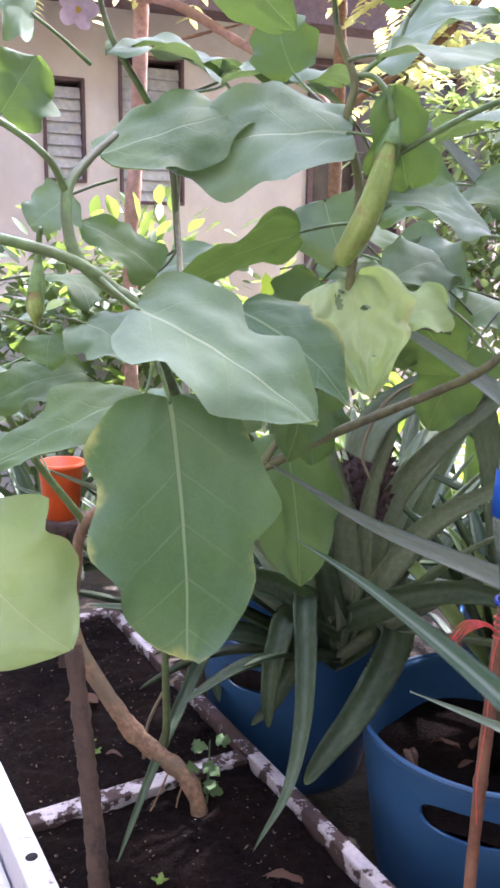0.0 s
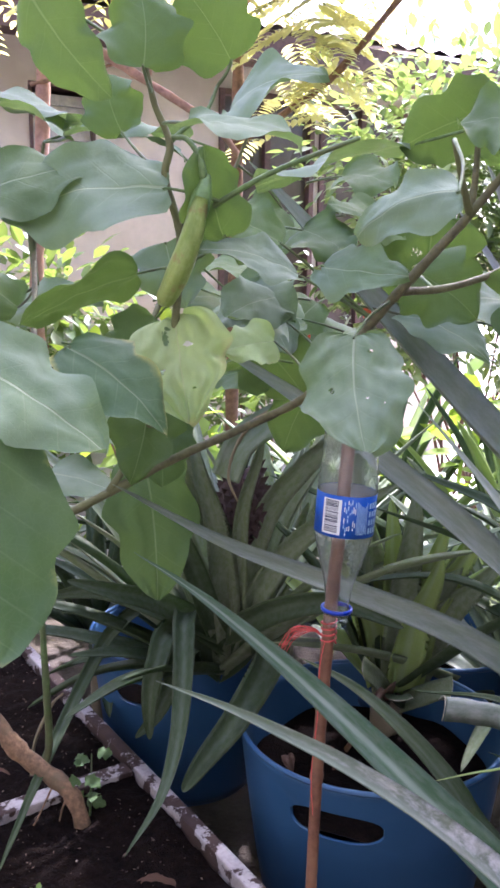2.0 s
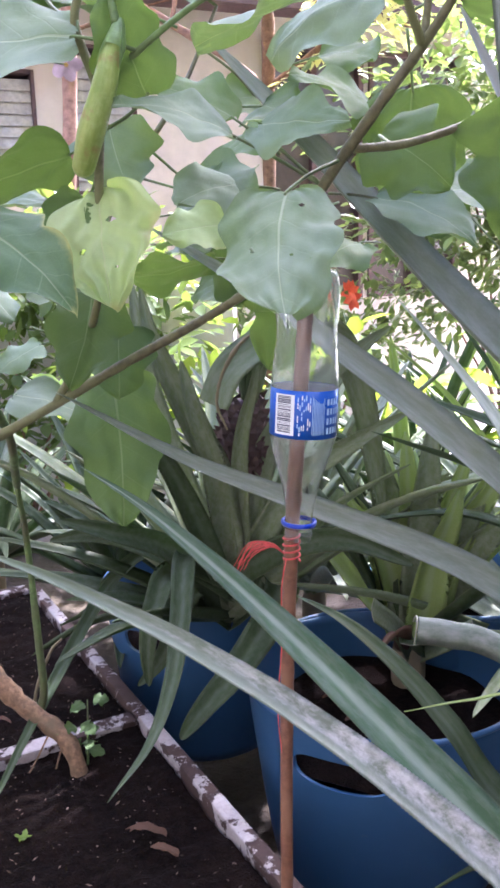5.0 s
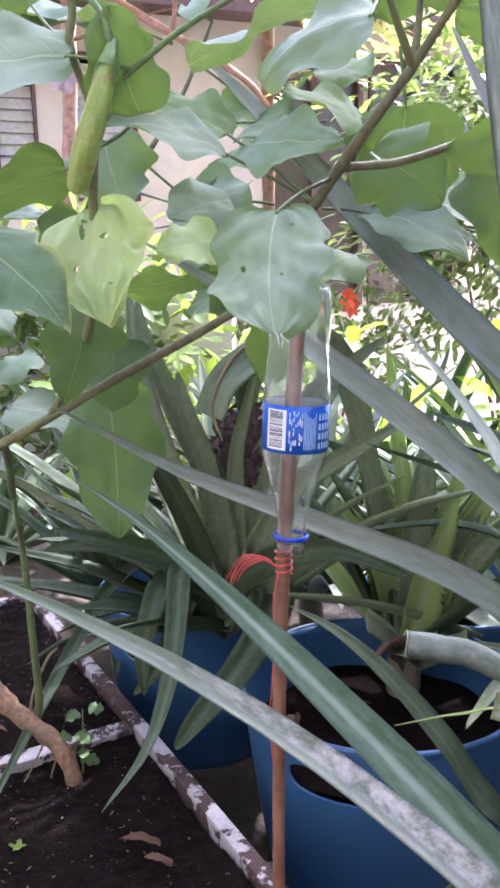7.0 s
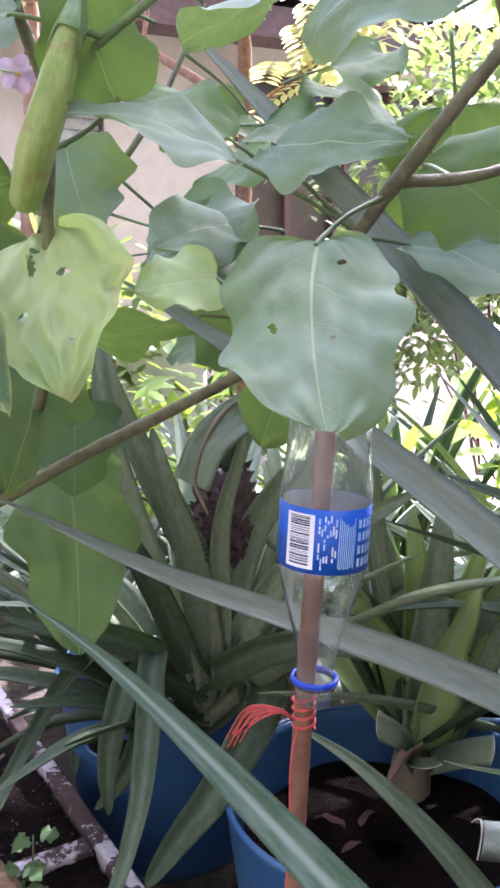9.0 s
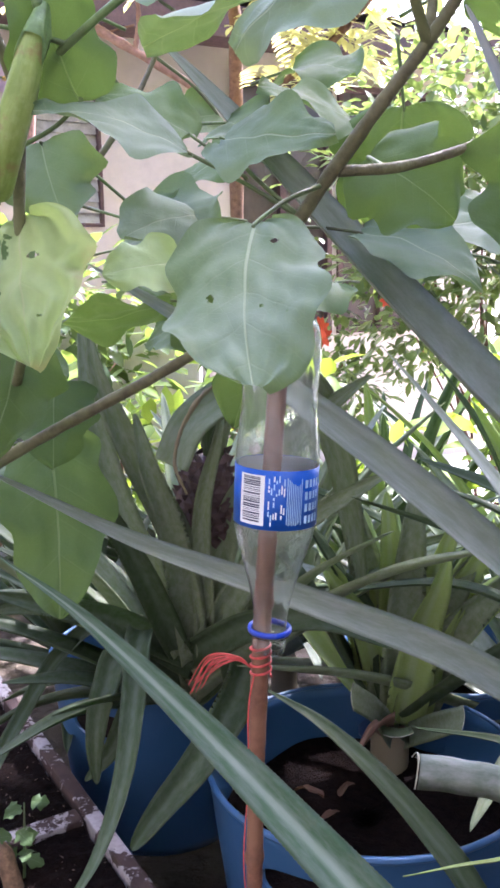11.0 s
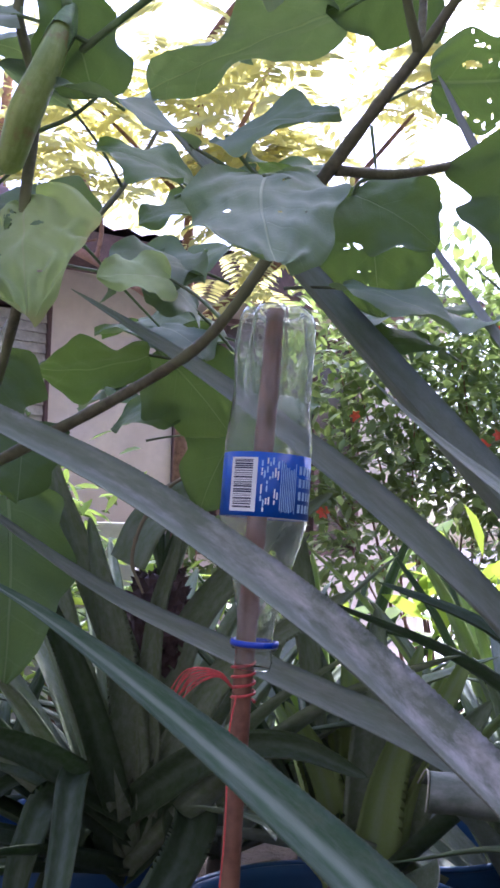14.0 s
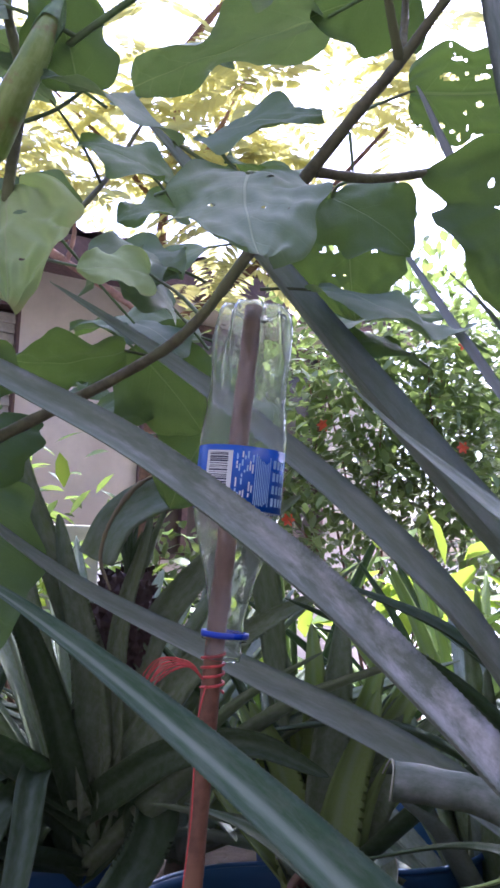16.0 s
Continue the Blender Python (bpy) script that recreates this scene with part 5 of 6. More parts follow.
part("cut_edge", tube(stub_rim, [0.0006, 0.0010, 0.0006], 20, 6, knots=0.5), spear_dry, cropped, "brown dried cut edge")
spear(front, [FRONT, (0.58, 0.85, 0.46), (0.480, 0.896, 0.542), (0.432, 0.917, 0.610), (0.375, 0.962, 0.663), (0.311, 1.025, 0.695), (0.243, 1.101, 0.701)], 0.050, spear_green, roll=-30, n=240, spines=0.0006)
rng = random.Random(21)
for k in range(26):
    a = radians(rng.uniform(-50, 130))
    d = Vector((math.cos(a), math.sin(a), 0))
    L = rng.uniform(0.5, 0.75)
    lift = rng.uniform(0.35, 0.9)
    spear(front, [FRONT, FRONT + d * 0.10 + Vector((0, 0, 0.22 * lift)), FRONT + d * L * 0.6 + Vector((0, 0, 0.5 * lift)), FRONT + d * L + Vector((0, 0, 0.45 * lift - 0.05))], 0.034, spear_green, roll=rng.uniform(-15, 15), n=30, seed=k)

for k in range(12):
    a = radians(75 + 8 * k + rng.uniform(-4, 4))
    d = Vector((math.cos(a), math.sin(a), 0))
    L = rng.uniform(0.35, 0.55)
    spear(front, [FRONT, FRONT + d * 0.12 + Vector((0, 0, 0.10)), FRONT + d * L * 0.7 + Vector((0, 0, 0.12)), FRONT + d * L + Vector((0, 0, -0.02))], 0.036, spear_green, roll=rng.uniform(-15, 15), n=34, seed=40 + k)

side = thing("pineapple_plant", "large pineapple plant in a tub, leaves arching over the garden", "pineapple plant", "pineapples")
SIDE = Vector((0.96, 1.30, 0.45))
spear(side, [SIDE, (0.76, 1.12, 0.56), (0.593, 1.046, 0.680), (0.445, 1.021, 0.777), (0.280, 0.985, 0.857), (0.126, 0.929, 0.935), (0.008, 0.842, 1.030)], 0.054, spear_grey, roll=-58, trough=0.2, n=340, spines=0.0004)
spear(side, [SIDE, (0.82, 1.18, 0.72), (0.672, 1.099, 0.880), (0.539, 1.037, 0.995), (0.412, 0.992, 1.121), (0.287, 0.964, 1.255), (0.158, 0.955, 1.397)], 0.104, spear_grey, "thick long leaf with a blunt channel", roll=-58, trough=0.25, n=340, spines=0.0004)
spear(side, [SIDE, (0.72, 1.08, 0.66), (0.554, 0.958, 0.824), (0.456, 0.904, 0.929), (0.347, 0.892, 1.025), (0.229, 0.899, 1.113), (0.098, 0.902, 1.198)], 0.070, spear_grey, "leaf with a brown scar", roll=-58, trough=0.22, n=340, spines=0.0004)
spear(side, [SIDE, (0.78, 1.0, 0.72), (0.60, 0.85, 0.985), (0.50, 0.79, 1.10), (0.45, 0.768, 1.152), (0.417, 0.777, 1.190)], 0.028, spear_silver, roll=20, n=280, spines=0.0004)
spear(side, [SIDE, (0.78, 1.02, 0.90), (0.56, 0.88, 1.14), (0.485, 0.868, 1.255), (0.446, 0.862, 1.320), (0.413, 0.851, 1.382)], 0.046, spear_pale, up=(0.3, -1, 0.4), tip=0.5, n=280, spines=0.0004)
spear(side, [SIDE, (0.80, 1.20, 0.92), (0.574, 1.10, 1.171), (0.527, 1.10, 1.236), (0.487, 1.10, 1.294), (0.443, 1.095, 1.354)], 0.040, spear_pale, up=(0.3, -1, 0.5), tip=0.5, n=200, spines=0.0004)


def rosette(parent, centre, count, length, width, material, seed, lift=(0.35, 1.0), sector=(0, 360), curl=0.35, young=None):
    rng = random.Random(seed)
    c = Vector(centre)
    for k in range(count):
        a = radians(sector[0] + (sector[1] - sector[0]) * ((k * 0.381966) % 1.0) + rng.uniform(-9, 9))
        d = Vector((math.cos(a), math.sin(a), 0))
        s = k / count
        el = radians(lift[0] * 90 + (lift[1] - lift[0]) * 90 * s + rng.uniform(-7, 7))
        L = length * rng.uniform(0.75, 1.1) * (1 - 0.25 * s)
        out = d * math.cos(el) + Vector((0, 0, math.sin(el)))
        bend = curl * (1.2 - s) * rng.uniform(0.5, 1.3)
        p1 = c + d * 0.02 + out * L * 0.3
        p2 = c + out * L * 0.68 + Vector((0, 0, -bend * L * 0.18)) + d * L * 0.05
        p3 = c + out * L + Vector((0, 0, -bend * L * 0.75)) + d * L * 0.12
        mat = material if young is None or rng.random() > 0.4 else young
        spear(parent, [c + d * 0.015, p1, p2, p3], width * rng.uniform(0.8, 1.15), mat, roll=rng.uniform(-25, 25), up=tuple(-d * math.sin(el) + Vector((0, 0, math.cos(el)))), trough=0.2, tip=0.55, n=34, seed=seed + k)


rosette(side, SIDE, 36, 0.78, 0.05, spear_green, 41, (0.3, 0.95), (-40, 200), 0.3)

mid = thing("pineapple_plant", "pineapple plant with a dark ripening fruit, drooping old leaves", "pineapple plant", "pineapples")
MID = Vector((0.115, 1.47, 0.50))
spear(mid, [MID, (0.085, 1.455, 0.60), (0.060, 1.40, 0.655), (0.050, 1.34, 0.652), (0.054, 1.265, 0.597), (0.053, 1.172, 0.529), (0.034, 1.077, 0.477), (-0.009, 0.985, 0.447)], 0.046, spear_green, "long leaf drooping over the planter rim", roll=0, trough=0.2, n=280, spines=0.0004)
spear(mid, [MID, (-0.02, 1.47, 0.62), (-0.09, 1.42, 0.60), (-0.135, 1.34, 0.535), (-0.185, 1.19, 0.435), (-0.215, 1.05, 0.362)], 0.030, spear_green, "old leaf hanging down into the planter", roll=-25, trough=0.2, tip=0.6, n=120, spines=0.0004)
spear(mid, [MID, (0.20, 1.40, 0.60), (0.193, 1.36, 0.555), (0.141, 1.28, 0.494), (0.091, 1.22, 0.454), (0.058, 1.18, 0.423)], 0.066, spear_green, "broad leaf folded over the tub", up=(0.3, -0.6, 0.7), trough=0.2, tip=0.4, n=120, spines=0.0004)
spear(mid, [MID, (0.06, 1.38, 0.60), (0.025, 1.36, 0.526), (-0.004, 1.34, 0.471), (-0.039, 1.32, 0.438)], 0.052, spear_green, up=(0.2, -0.8, 0.5), tip=0.5, n=60)
spear(mid, [MID, (0.03, 1.36, 0.63), (0.005, 1.30, 0.60), (-0.005, 1.27, 0.54), (-0.005, 1.26, 0.47)], 0.054, spear_green, up=(0.1, -0.9, 0.4), tip=0.5, n=60)
facing = dict(up=(0.15, -1, 0.35), tip=0.5, trough=0.2, n=120, spines=0.0005)
for pts, w, m in (
    ([(0.125, 1.40, 0.60), (0.115, 1.37, 0.75), (0.105, 1.36, 0.819), (0.059, 1.32, 0.94), (0.019, 1.30, 1.049), (0.006, 1.30, 1.12)], 0.054, spear_olive),
    ([(0.144, 1.40, 0.60), (0.149, 1.34, 0.843), (0.178, 1.30, 0.968), (0.187, 1.30, 1.02)], 0.034, spear_olive),
    ([(0.133, 1.40, 0.62), (0.182, 1.38, 0.825), (0.252, 1.36, 0.932), (0.341, 1.36, 1.011), (0.394, 1.36, 1.05)], 0.052, spear_olive),
    ([(0.134, 1.40, 0.61), (0.240, 1.36, 0.793), (0.346, 1.34, 0.872), (0.419, 1.34, 0.913)], 0.048, spear_olive),
    ([(0.129, 1.40, 0.61), (0.104, 1.33, 0.829), (0.079, 1.30, 0.933), (0.064, 1.30, 1.007)], 0.052, spear_olive),
    ([(0.114, 1.40, 0.61), (0.041, 1.38, 0.799), (-0.010, 1.38, 0.978), (-0.030, 1.40, 1.129)], 0.050, spear_olive),
    ([(0.104, 1.40, 0.61), (0.071, 1.30, 0.768), (0.029, 1.25, 0.882), (-0.002, 1.20, 0.961)], 0.044, spear_green),
    ([(0.113, 1.40, 0.61), (0.010, 1.35, 0.685), (-0.065, 1.30, 0.725), (-0.145, 1.28, 0.753)], 0.048, spear_green),
    ([(0.12, 1.40, 0.61), (0.22, 1.30, 0.70), (0.32, 1.25, 0.73), (0.42, 1.22, 0.70)], 0.050, spear_green),
    ([(0.12, 1.42, 0.58), (0.04, 1.40, 0.64), (-0.10, 1.42, 0.68), (-0.22, 1.45, 0.66)], 0.048, spear_green),
):
    spear(mid, pts, w, m, seed=int(1000 * w) + len(pts), **facing)
rosette(mid, MID, 11, 0.52, 0.058, spear_green, 52, (0.20, 0.50), (75, 215), 0.14)
rosette(mid, MID, 6, 0.40, 0.050, spear_green, 54, (0.05, 0.25), (150, 260), 0.30)
rosette(mid, MID, 22, 0.66, 0.060, spear_olive, 53, (0.42, 0.90), (-40, 220), 0.10)


def pineapple(parent, c, axis, r, h, seed):
    rng = random.Random(seed)
    c, ax = Vector(c), Vector(axis).normalized()
    R = ax.to_track_quat("Z", "Y").to_matrix()
    bm = bmesh.new()
    core = lathe([(0.002, 0), (r * 0.8, h * 0.08), (r, h * 0.4), (r * 0.9, h * 0.8), (r * 0.4, h), (0.002, h * 1.01)], 24, None, Matrix.Translation(c) @ R.to_4x4())
    fr = part("fruit", core, pine_flesh, parent, "small dark reddish pineapple")
    eb = bmesh.new()
    for k in range(90):
        u = (k + 0.5) / 90
        a = k * 2.39996
        rr = r * (0.75 + 0.3 * math.sin(math.pi * min(1, u * 1.1)))
        p = c + R @ Vector((rr * math.cos(a), rr * math.sin(a), h * u))
        o = R @ Vector((math.cos(a), math.sin(a), 0.35))
        q = axes(o, ax)
        s = r * 0.28
        vs = [eb.verts.new(p + q @ Vector(w)) for w in ((0, s, 0), (0, 0, s), (0, -s, 0), (0, 0, -s), (s * 0.5, 0, 0), (s * 1.4, 0, s * 0.9))]
        for f in ((0, 1, 4), (1, 2, 4), (2, 3, 4), (3, 0, 4), (1, 4, 5)):
            eb.faces.new([vs[i] for i in f])
    part("scaly_rind", eb, pine_flesh, fr, smooth=False)
    part("stalk", tube([tuple(MID), tuple((MID + c) / 2), tuple(c)], [0.010, 0.009, 0.009], 10, 10), stem_purple, fr)
    top = c + ax * h
    for k in range(14):
        a = k * 2.4
        d = R @ Vector((math.cos(a), math.sin(a), 0))
        L = rng.uniform(0.05, 0.09)
        spear(fr, [top, top + ax * L * 0.5 + d * L * 0.2, top + ax * L + d * L * 0.45], 0.013, spear_green, n=10)


pineapple(mid, (0.148, 1.40, 0.80), (0.05, -0.1, 1), 0.040, 0.13, 3)
lime_leaf_plants = [
    ((0.44, 1.46, 0.46), 16, 0.46, 0.060, spear_lime, 61, (0.50, 0.98), 0.10, "pineapple plant with upright yellow-green leaves, cut back low down"),
    ((0.26, 2.10, 0.30), 40, 0.82, 0.058, spear_olive, 62, (0.25, 0.95), 0.14, "pineapple plant behind the tubs"),
    ((-0.25, 2.15, 0.25), 30, 0.75, 0.056, spear_green, 63, (0.2, 0.95), 0.16, "pineapple plant behind the planter"),
    ((0.78, 1.62, 0.34), 42, 0.74, 0.058, spear_olive, 66, (0.2, 0.92), 0.14, "crowded dark green pineapple plant"),
    ((0.95, 2.15, 0.30), 40, 1.0, 0.058, spear_lime, 64, (0.25, 0.95), 0.14, "tall yellow-green pineapple plant"),
    ((1.35, 1.75, 0.35), 32, 0.8, 0.056, spear_olive, 65, (0.2, 0.95), 0.16, "pineapple plant at the garden's edge"),
    ((0.55, 2.55, 0.25), 40, 1.0, 0.058, spear_lime, 67, (0.2, 0.95), 0.16, "pineapple plant in the back row"),
    ((-0.02, 2.65, 0.25), 30, 0.75, 0.056, spear_green, 68, (0.15, 0.95), 0.4, "pineapple plant in the back row"),
    ((1.25, 2.70, 0.25), 30, 0.85, 0.056, spear_green, 69, (0.15, 0.98), 0.4, "pineapple plant in the back row"),
    ((-0.75, 2.45, 0.25), 28, 0.75, 0.056, spear_green, 70, (0.15, 0.95), 0.4, "pineapple plant in the back row"),
]
for c, n, L, w, m, s, lift, curl, lab in lime_leaf_plants:
    pl = thing("pineapple_plant", lab, "pineapple plant", "pineapples")
    rosette(pl, c, n, L, w, m, s, lift, (-40, 220) if c[2] == 0.46 else (0, 360), curl, spear_green if m is spear_lime else spear_grey)
    sb = lathe([(0.03, 0.0), (0.032, c[2] - 0.02), (0.012, c[2] + 0.06)], 12, None, pose(c[0], c[1], 0.0))
    part("stem", sb, spear_dry, pl, "stump wrapped in dry leaf bases")
    if c[2] == 0.46:
        # tall young leaves, and old ones cut short near the soil
        arch = spear(pl, [(0.125, 1.22, 0.949), (0.151, 1.24, 1.003), (0.208, 1.27, 1.038), (0.270, 1.31, 1.050), (0.315, 1.36, 1.020), (0.350, 1.40, 0.93), (0.375, 1.43, 0.80), (0.395, 1.45, 0.66), (0.43, 1.46, 0.48)], 0.056, spear_olive, "arching leaf with a curled brown tip", up=(0, -1, 0.25), trough=0.12, tip=0.9, n=160)
        part("dry_margin", tube([(0.30, 1.27, 1.075), (0.24, 1.24, 1.072), (0.178, 1.22, 1.050), (0.143, 1.215, 1.005), (0.130, 1.21, 0.955), (0.145, 1.205, 0.915)], [0.0016, 0.0024, 0.0030, 0.0026, 0.0014], 40, 7, knots=0.5, seed=4), spear_dry, arch, "dry brown curled margin")
        spear(pl, [(0.43, 1.42, 0.46), (0.42, 1.30, 0.545), (0.395, 1.22, 0.585), (0.365, 1.17, 0.58)], 0.036, dry_leaf_mat, "reddish withered leaf", roll=25, trough=0.3, tip=0.5, n=40)
        young = dict(up=(0.1, -1, 0.3), tip=0.5, trough=0.2, n=60, spines=0.0005)
        fan = random.Random(17)
        for k in range(12):
            u = (k + fan.uniform(0.2, 0.8)) / 12
            tip = Vector((0.30 + 0.34 * u + fan.uniform(-0.02, 0.02), 1.38 + fan.uniform(-0.04, 0.10), 0.83 + fan.uniform(-0.09, 0.06) - 0.10 * abs(u - 0.45)))
            foot = Vector((0.425 + 0.05 * u, 1.44 + fan.uniform(-0.02, 0.04), 0.48))
            spear(pl, [foot, foot.lerp(tip, 0.4) + Vector((0.02 * (0.5 - u), 0.01, 0.03)), foot.lerp(tip, 0.75) + Vector((0, -0.01, 0.025)), tip], fan.uniform(0.050, 0.074), spear_lime if k % 3 != 2 else spear_olive, seed=k, **young)
        for k, (pts, w) in enumerate((
                ([(0.44, 1.42, 0.46), (0.40, 1.33, 0.55), (0.36, 1.26, 0.61)], 0.040),
                ([(0.45, 1.42, 0.46), (0.43, 1.32, 0.53), (0.425, 1.24, 0.56)], 0.042),
                ([(0.46, 1.42, 0.46), (0.50, 1.33, 0.53), (0.52, 1.27, 0.57)], 0.040))):
            stub = spear_shape(pts, w, roll=(-20, 5, 20)[k], trough=0.06, notch=1, n=24, up=(0, -0.7, 0.7))
            edge = [v.co.copy() for v in list(stub.verts)[-11:-4]]
            st = part("leaf", stub, (spear_olive, spear_green, spear_olive)[k], pl, "old leaf cut off short")
            part("cut_edge", tube(edge, [0.0005, 0.0006, 0.0005], 18, 6, knots=0.4), cut_rim, st, "pale dried cut edge")

# ---- shrubs, tree and distance ----


def add_leaf(bm, p, along, normal, L, W, fold=0.25):
    q = axes(along, normal)
    vs = [bm.verts.new(p + q @ Vector(w)) for w in ((0, 0, 0), (L * 0.35, W / 2, fold * W / 2), (L * 0.7, W * 0.42, fold * W * 0.4), (L, 0, -0.05 * L), (L * 0.7, -W * 0.42, fold * W * 0.4), (L * 0.35, -W / 2, fold * W / 2), (L * 0.35, 0, 0), (L * 0.7, 0, 0))]
    for f in ((0, 6, 1), (1, 6, 7, 2), (2, 7, 3), (0, 5, 6), (5, 4, 7, 6), (4, 3, 7)):
        bm.faces.new([vs[i] for i in f])


def shrub(name, label, centre, size, count, leaf, material, seed, stems=6, clumps=26, flowers=0, ground=0.0):
    s = thing(name, label, "shrub")
    rng = random.Random(seed)
    c, size = Vector(centre), Vector(size)
    heads = []
    while len(heads) < clumps:
        p = Vector((rng.uniform(-1, 1), rng.uniform(-1, 1), rng.uniform(-1, 1)))
        if p.length < 1 and p.length > 0.35:
            heads.append(c + Vector((p.x * size.x, p.y * size.y, p.z * size.z)))
    for k, h in enumerate(heads):
        if k % 6:
            continue
        root = Vector((c.x + rng.uniform(-0.2, 0.2) * size.x, c.y + rng.uniform(-0.2, 0.2) * size.y, ground))
        part("stem", tube([root, root.lerp(h, 0.5) + Vector((rng.uniform(-0.1, 0.1), 0, 0.08)), h], [0.009, 0.006, 0.003], 8, 6, None, 0.3, k), bark_brown, s)
    lb = bmesh.new()
    for _ in range(count):
        h = heads[rng.randrange(len(heads))]
        r = min(size) * 0.42
        p = h + Vector((rng.gauss(0, r), rng.gauss(0, r), rng.gauss(0, r * 0.8)))
        out = (p - h).normalized()
        al = (out + Vector((rng.uniform(-0.6, 0.6), rng.uniform(-0.6, 0.6), rng.uniform(-0.7, 0.4)))).normalized()
        add_leaf(lb, p, al, (rng.uniform(-0.5, 0.5), rng.uniform(-0.5, 0.5), 1), leaf * rng.uniform(0.6, 1.3), leaf * rng.uniform(0.35, 0.55))
    part("foliage", lb, material, s)["kind"] = "stuff"
    for k in range(flowers):
        h = heads[rng.randrange(len(heads))]
        fb = bmesh.new()
        p = h + Vector((rng.gauss(0, 0.12), -0.12 + rng.gauss(0, 0.08), rng.gauss(0, 0.12)))
        for q in range(6):
            a = q * 1.047
            add_leaf(fb, p, (math.cos(a), -0.4, math.sin(a)), (0, -1, 0.2), 0.035, 0.02)
        part("blossom", fb, red_petal, s, "small red blossom")
    return s


shrub("flowering_bush", "tall bush of small glossy leaves with red blossoms", (1.35, 4.4, 1.76), (0.75, 0.5, 0.54), 4300, 0.085, bush_leaf, 71, clumps=44, flowers=5)
shrub("twiggy_bush", "sparse pale twiggy bush in front of the sunlit yard", (1.30, 4.25, 1.12), (0.80, 0.3, 0.46), 2600, 0.075, bush_leaf, 78, clumps=24, flowers=3)
shrub("flowering_bush", "dense sunlit bush of small leaves", (2.7, 4.9, 1.75), (0.8, 0.5, 0.7), 4000, 0.08, bush_leaf, 72, clumps=34)
shrub("lime_shrub", "low yellow-green shrub in the sun", (0.0, 2.6, 0.72), (0.5, 0.25, 0.3), 240, 0.10, lime_leaf, 73, clumps=20)
shrub("lime_shrub", "yellow-green broad-leaved shrub behind the pineapples", (0.80, 2.45, 0.70), (0.45, 0.2, 0.30), 115, 0.13, lime_leaf, 74, clumps=16)
shrub("garden_shrub", "mixed green shrub against the house wall", (-0.9, 3.4, 0.8), (0.7, 0.35, 0.5), 1500, 0.10, wood_leaf, 75, clumps=26)
bush = shrub("garden_shrub", "green shrub under the windows", (0.25, 4.3, 0.75), (0.45, 0.3, 0.45), 1100, 0.08, bush_leaf, 76, clumps=26)

for p in ((0.416, 4.0, 0.995), (0.43, 4.02, 0.96)):
    fb = bmesh.new()
    for q in range(7):
        a = q * 0.9
        add_leaf(fb, Vector(p), (math.cos(a) * 0.5, -0.4, math.sin(a) + 0.3), (0, -1, 0.2), 0.06, 0.03)
    part("blossom", fb, red_petal, bush, "orange-red blossom")


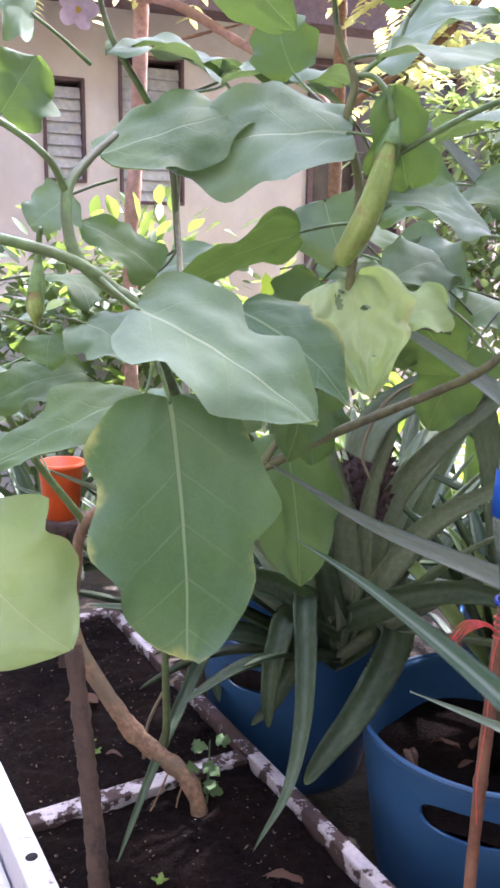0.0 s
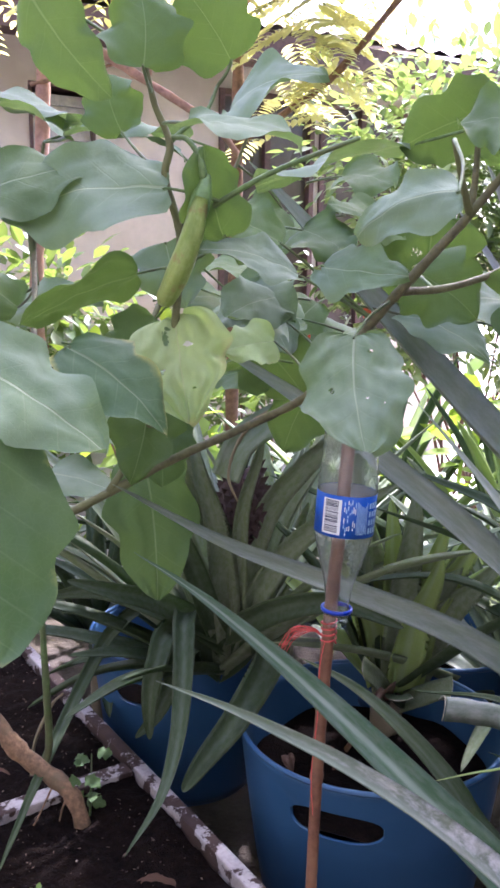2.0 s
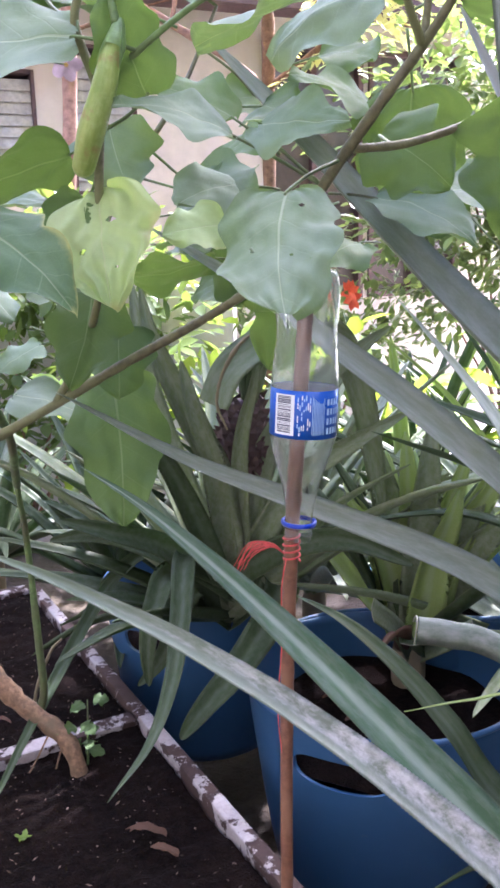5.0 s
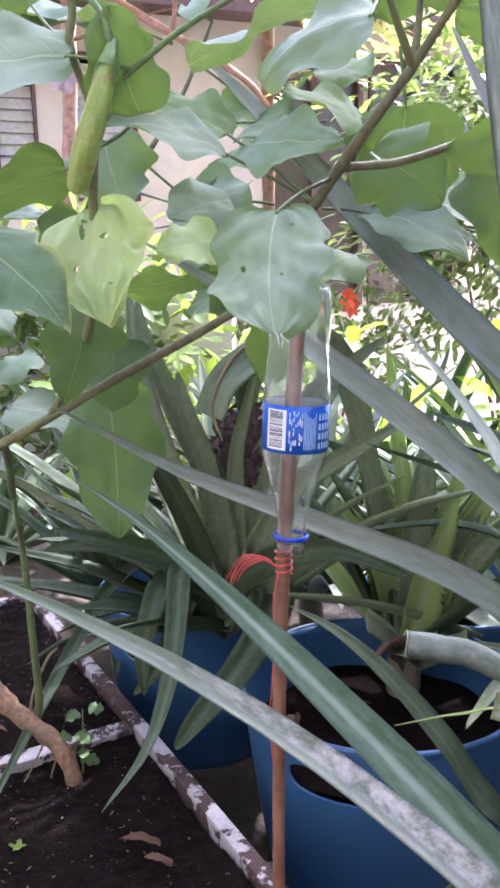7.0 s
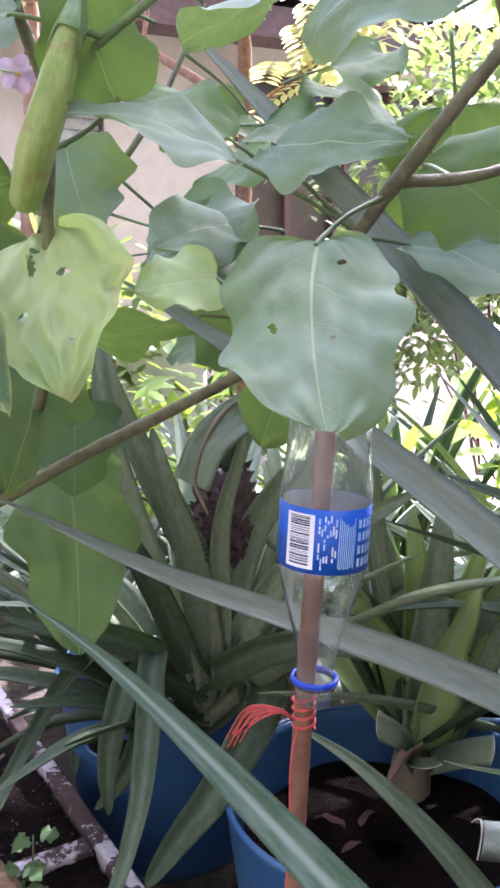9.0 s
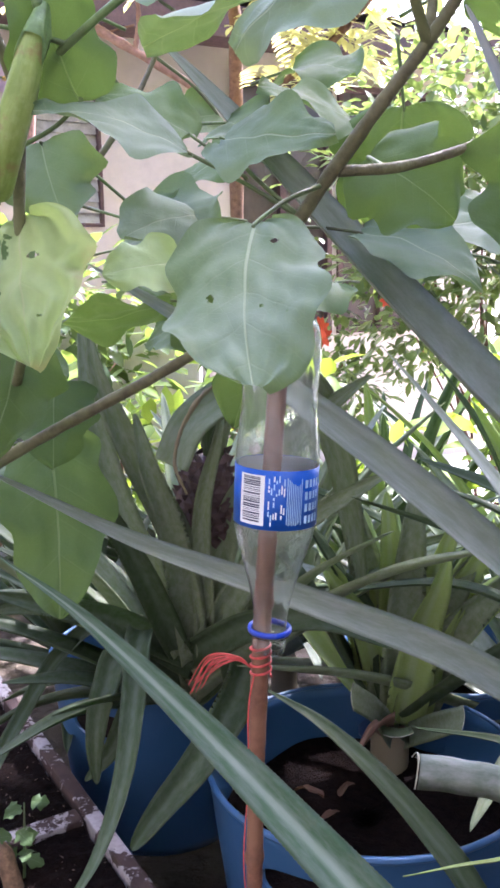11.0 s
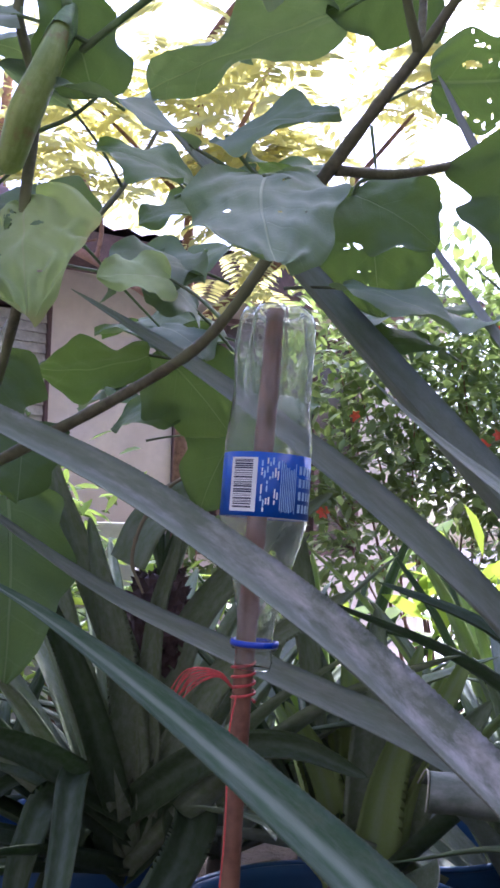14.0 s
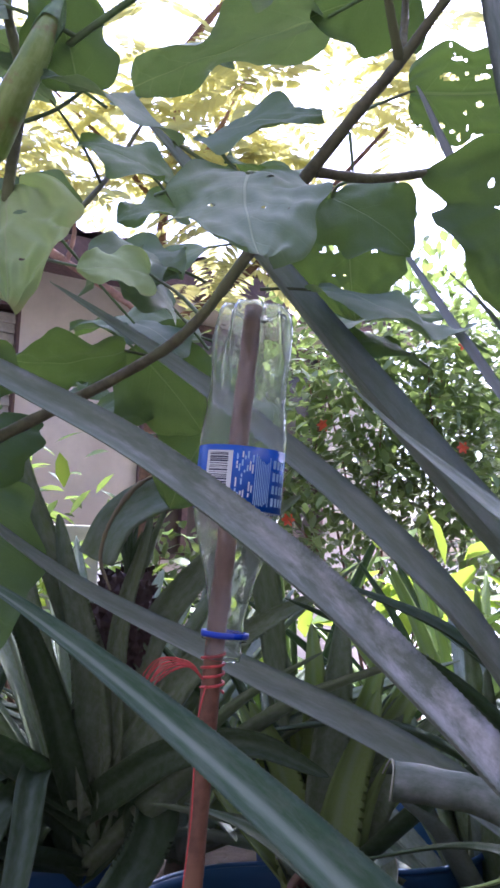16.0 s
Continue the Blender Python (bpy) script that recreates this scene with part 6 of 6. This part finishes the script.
def pinnate_tree():
    t = thing("pinnate_tree", "slender tree with feathery yellow-green compound leaves before the house", "tree")
    part("trunk", tube([(-0.68, 3.25, 0.0), (-0.655, 3.2, 1.2), (-0.62, 3.2, 1.7), (-0.596, 3.2, 2.2), (-0.58, 3.2, 2.8)], [0.034, 0.028, 0.026, 0.024, 0.018], 50, 12, knots=0.25, seed=2), bark_pink, t, "pinkish sunlit trunk")
    part("trunk", tube([(0.08, 3.3, 0.0), (0.105, 3.2, 1.75), (0.11, 3.2, 2.2), (0.16, 3.25, 2.9)], [0.030, 0.022, 0.018, 0.012], 40, 12, knots=0.25, seed=3), bark_brown, t)
    limbs = [
        ([(-0.60, 3.15, 2.12), (-0.45, 3.0, 2.06), (-0.20, 3.0, 1.92), (0.031, 3.0, 1.776), (0.11, 3.1, 1.70)], [0.018, 0.017, 0.014, 0.012, 0.010]),
        ([(0.107, 3.2, 1.75), (0.30, 3.1, 1.86), (0.447, 3.0, 1.958), (0.644, 3.0, 2.187), (0.9, 3.0, 2.5)], [0.012, 0.013, 0.013, 0.011, 0.006]),
        ([(-0.60, 3.2, 2.2), (-0.8, 3.1, 2.35), (-1.05, 3.1, 2.45)], [0.014, 0.010, 0.005]),
        ([(0.11, 3.2, 2.2), (-0.1, 3.1, 2.4), (-0.3, 3.0, 2.55)], [0.012, 0.008, 0.004]),
        ([(0.11, 3.2, 2.2), (0.3, 3.1, 2.5), (0.45, 3.0, 2.8)], [0.012, 0.008, 0.004]),
        ([(-0.65, 3.2, 1.95), (-0.4, 3.05, 1.97), (-0.2, 3.0, 2.0)], [0.008, 0.006, 0.003]),
        ([(-0.2, 3.0, 1.92), (-0.18, 2.95, 2.05), (-0.25, 2.9, 2.2)], [0.009, 0.007, 0.004]),
    ]
    ends = []
    for k, (p, r) in enumerate(limbs):
        part("limb", tube(p, r, 40, 9, knots=0.3, seed=30 + k), bark_pink if k % 2 == 0 else bark_brown, t)
        ends += [Vector(q) for q in p[1:]]
    ends += [Vector(q) for q in ((-0.6, 3.2, 2.5), (-0.58, 3.2, 2.8), (0.15, 3.2, 2.6), (0.6, 2.9, 2.35), (0.75, 3.0, 2.2), (0.35, 3.0, 2.3), (-0.9, 3.2, 2.3), (0.55, 3.1, 2.05), (1.0, 3.1, 2.7), (0.0, 3.1, 2.35), (-0.35, 3.1, 2.3), (0.3, 2.9, 2.45), (0.55, 2.9, 2.6), (0.1, 2.95, 2.6), (0.75, 2.95, 2.75), (0.4, 3.0, 2.75), (0.9, 2.9, 2.35), (-0.1, 2.9, 2.75), (0.30, 3.1, 2.30), (0.45, 3.1, 2.28), (0.62, 3.1, 2.30), (0.75, 3.1, 2.22), (0.40, 3.1, 2.20), (0.55, 3.1, 2.36), (0.85, 3.1, 2.34))]
    # unseen high crown, sheared so it shades the garden but not the fronds below
    part("trunk", tube([(0.16, 3.25, 2.9), (0.45, 3.2, 3.3), (0.9, 2.9, 3.8), (1.2, 2.65, 4.4), (1.3, 2.5, 5.0)], [0.012, 0.017, 0.015, 0.012, 0.007], 40, 10, knots=0.25, seed=6), bark_brown, t)
    ends = [e for e in ends if (e.z > 2.18 and not (e.x > 0.42 and e.z < 2.4)) or (0.2 < e.x < 0.5 and e.z > 1.85)]
    rng = random.Random(77)
    high = []
    while len(high) < 70:
        p = Vector((rng.uniform(-1, 1), rng.uniform(-1, 1), rng.uniform(-1, 1)))
        if p.length < 1:
            high.append(Vector((1.25 + 1.35 * p.x, 2.85 + 0.8 * p.y + 0.6 * p.z, 4.3 + 1.15 * p.z)))
    for k, e in enumerate(high[::4]):
        foot = Vector((0.9, 2.9, 3.8)) if e.z < 4.3 else Vector((1.2, 2.65, 4.4))
        part("limb", tube([foot, foot.lerp(e, 0.5) + Vector((0, 0, 0.06)), e], [0.010, 0.007, 0.003], 12, 7, knots=0.3, seed=60 + k), bark_brown, t)
    for places, count in ((ends, 270), (high, 720)):
        lb = bmesh.new()
        for _ in range(count):
            e = places[rng.randrange(len(places))]
            spread = 0.085 if places is ends else 0.20
            a = rng.uniform(0, 6.28)
            b = e + Vector((rng.gauss(0, spread), rng.gauss(0, spread), rng.gauss(0.06, spread)))
            L = rng.uniform(0.16, 0.30)
            o = Vector((math.cos(a), math.sin(a) * 0.7, rng.uniform(-0.35, 0.30))).normalized()
            n = 10
            sidev = o.cross(Vector((0, 0, 1))).normalized()
            for i in range(1, n + 1):
                s = i / n
                p = b + o * L * s + Vector((0, 0, -0.45 * L * s * s))
                for sg in (-1, 1):
                    add_leaf(lb, p, sidev * sg + o * 0.45 + Vector((0, 0, -0.3)), (rng.uniform(-0.2, 0.2), rng.uniform(-0.2, 0.2), 1), 0.066 * (1.15 - 0.5 * abs(s - 0.45)), 0.023)
        part("crown", lb, pinnate_leaf, t)["kind"] = "stuff"
    return t


pinnate_tree()


def far_wood(label, x0, x1, y, height, seed, count=2600, leaf=1.0, material=None):
    """A ragged belt of trees in the distance."""
    rng = random.Random(seed)
    bm = bmesh.new()
    for _ in range(count):
        x = rng.uniform(x0, x1)
        top = height * (0.75 + 0.35 * noise.noise(Vector((x * 0.35, seed, 0))))
        p = Vector((x, y + rng.uniform(-1.2, 1.2), top * rng.random() ** 0.7))
        add_leaf(bm, p, (rng.uniform(-1, 1), rng.uniform(-1, 1), rng.uniform(-1, 0.6)), (rng.uniform(-0.6, 0.6), rng.uniform(-0.6, 0.6), 1), rng.uniform(0.2, 0.45) * leaf, rng.uniform(0.15, 0.28) * leaf)
    return tagged(finish("far_trees", bm, material or wood_leaf), label, "trees", kind="stuff")


far_wood("ragged belt of green trees beyond the yard", 6.5, 26.0, 18.0, 4.2, 5, 4200)
far_wood("sunlit yellow-green trees behind the house roof", -5.0, 2.4, 12.0, 6.6, 8, 5200, 0.55, pinnate_leaf)
far_wood("green trees along the far fence", -16.0, -4.0, 9.0, 3.5, 6, 2000)

# ---- odds and ends ----
pot = thing("orange_pot", "bright orange plastic pot glimpsed between leaves", "pot")
pot.matrix_world = pose(-0.47, 1.66, 0.70)
part("body", lathe([(0.0001, 0.0), (0.035, 0.0), (0.046, 0.11), (0.051, 0.112), (0.051, 0.12), (0.044, 0.12), (0.034, 0.012), (0.0001, 0.012)], 40), orange_plastic, pot)
stand = thing("pot_stand", "dark timber post under the orange pot", "stand")
bm = bmesh.new()
box(bm, -0.487, 1.643, 0.0, -0.453, 1.677, 0.68, bevel=0.006)
part("post", bm, stake_bark, stand, smooth=False)
bm = bmesh.new()
box(bm, -0.52, 1.61, 0.68, -0.42, 1.71, 0.70, bevel=0.004)
part("top_board", bm, stake_bark, stand, smooth=False)
slab = bmesh.new()
box(slab, -1.6, 3.75, 0.0, -0.1, 3.9, 1.05, bevel=0.01)
tagged(finish("garden_wall", slab, concrete, smooth=False), "low pale concrete wall before the house", "wall", kind="structure")

# plain unseen walls behind and beside, added to cut light on the garden
for name, q in (("wall_south", (-2.6, -1.1, 0.0, 2.4, -0.95, 4.4)), ("wall_west", (-2.6, -0.95, 0.0, -2.45, 3.0, 4.4)), ("wall_east", (2.25, -0.95, 0.0, 2.4, 3.0, 4.4))):
    tagged(finish(name, box(bmesh.new(), *q), unseen_wall_grey, smooth=False), "plain unseen wall added to block skylight", "wall", kind="structure")
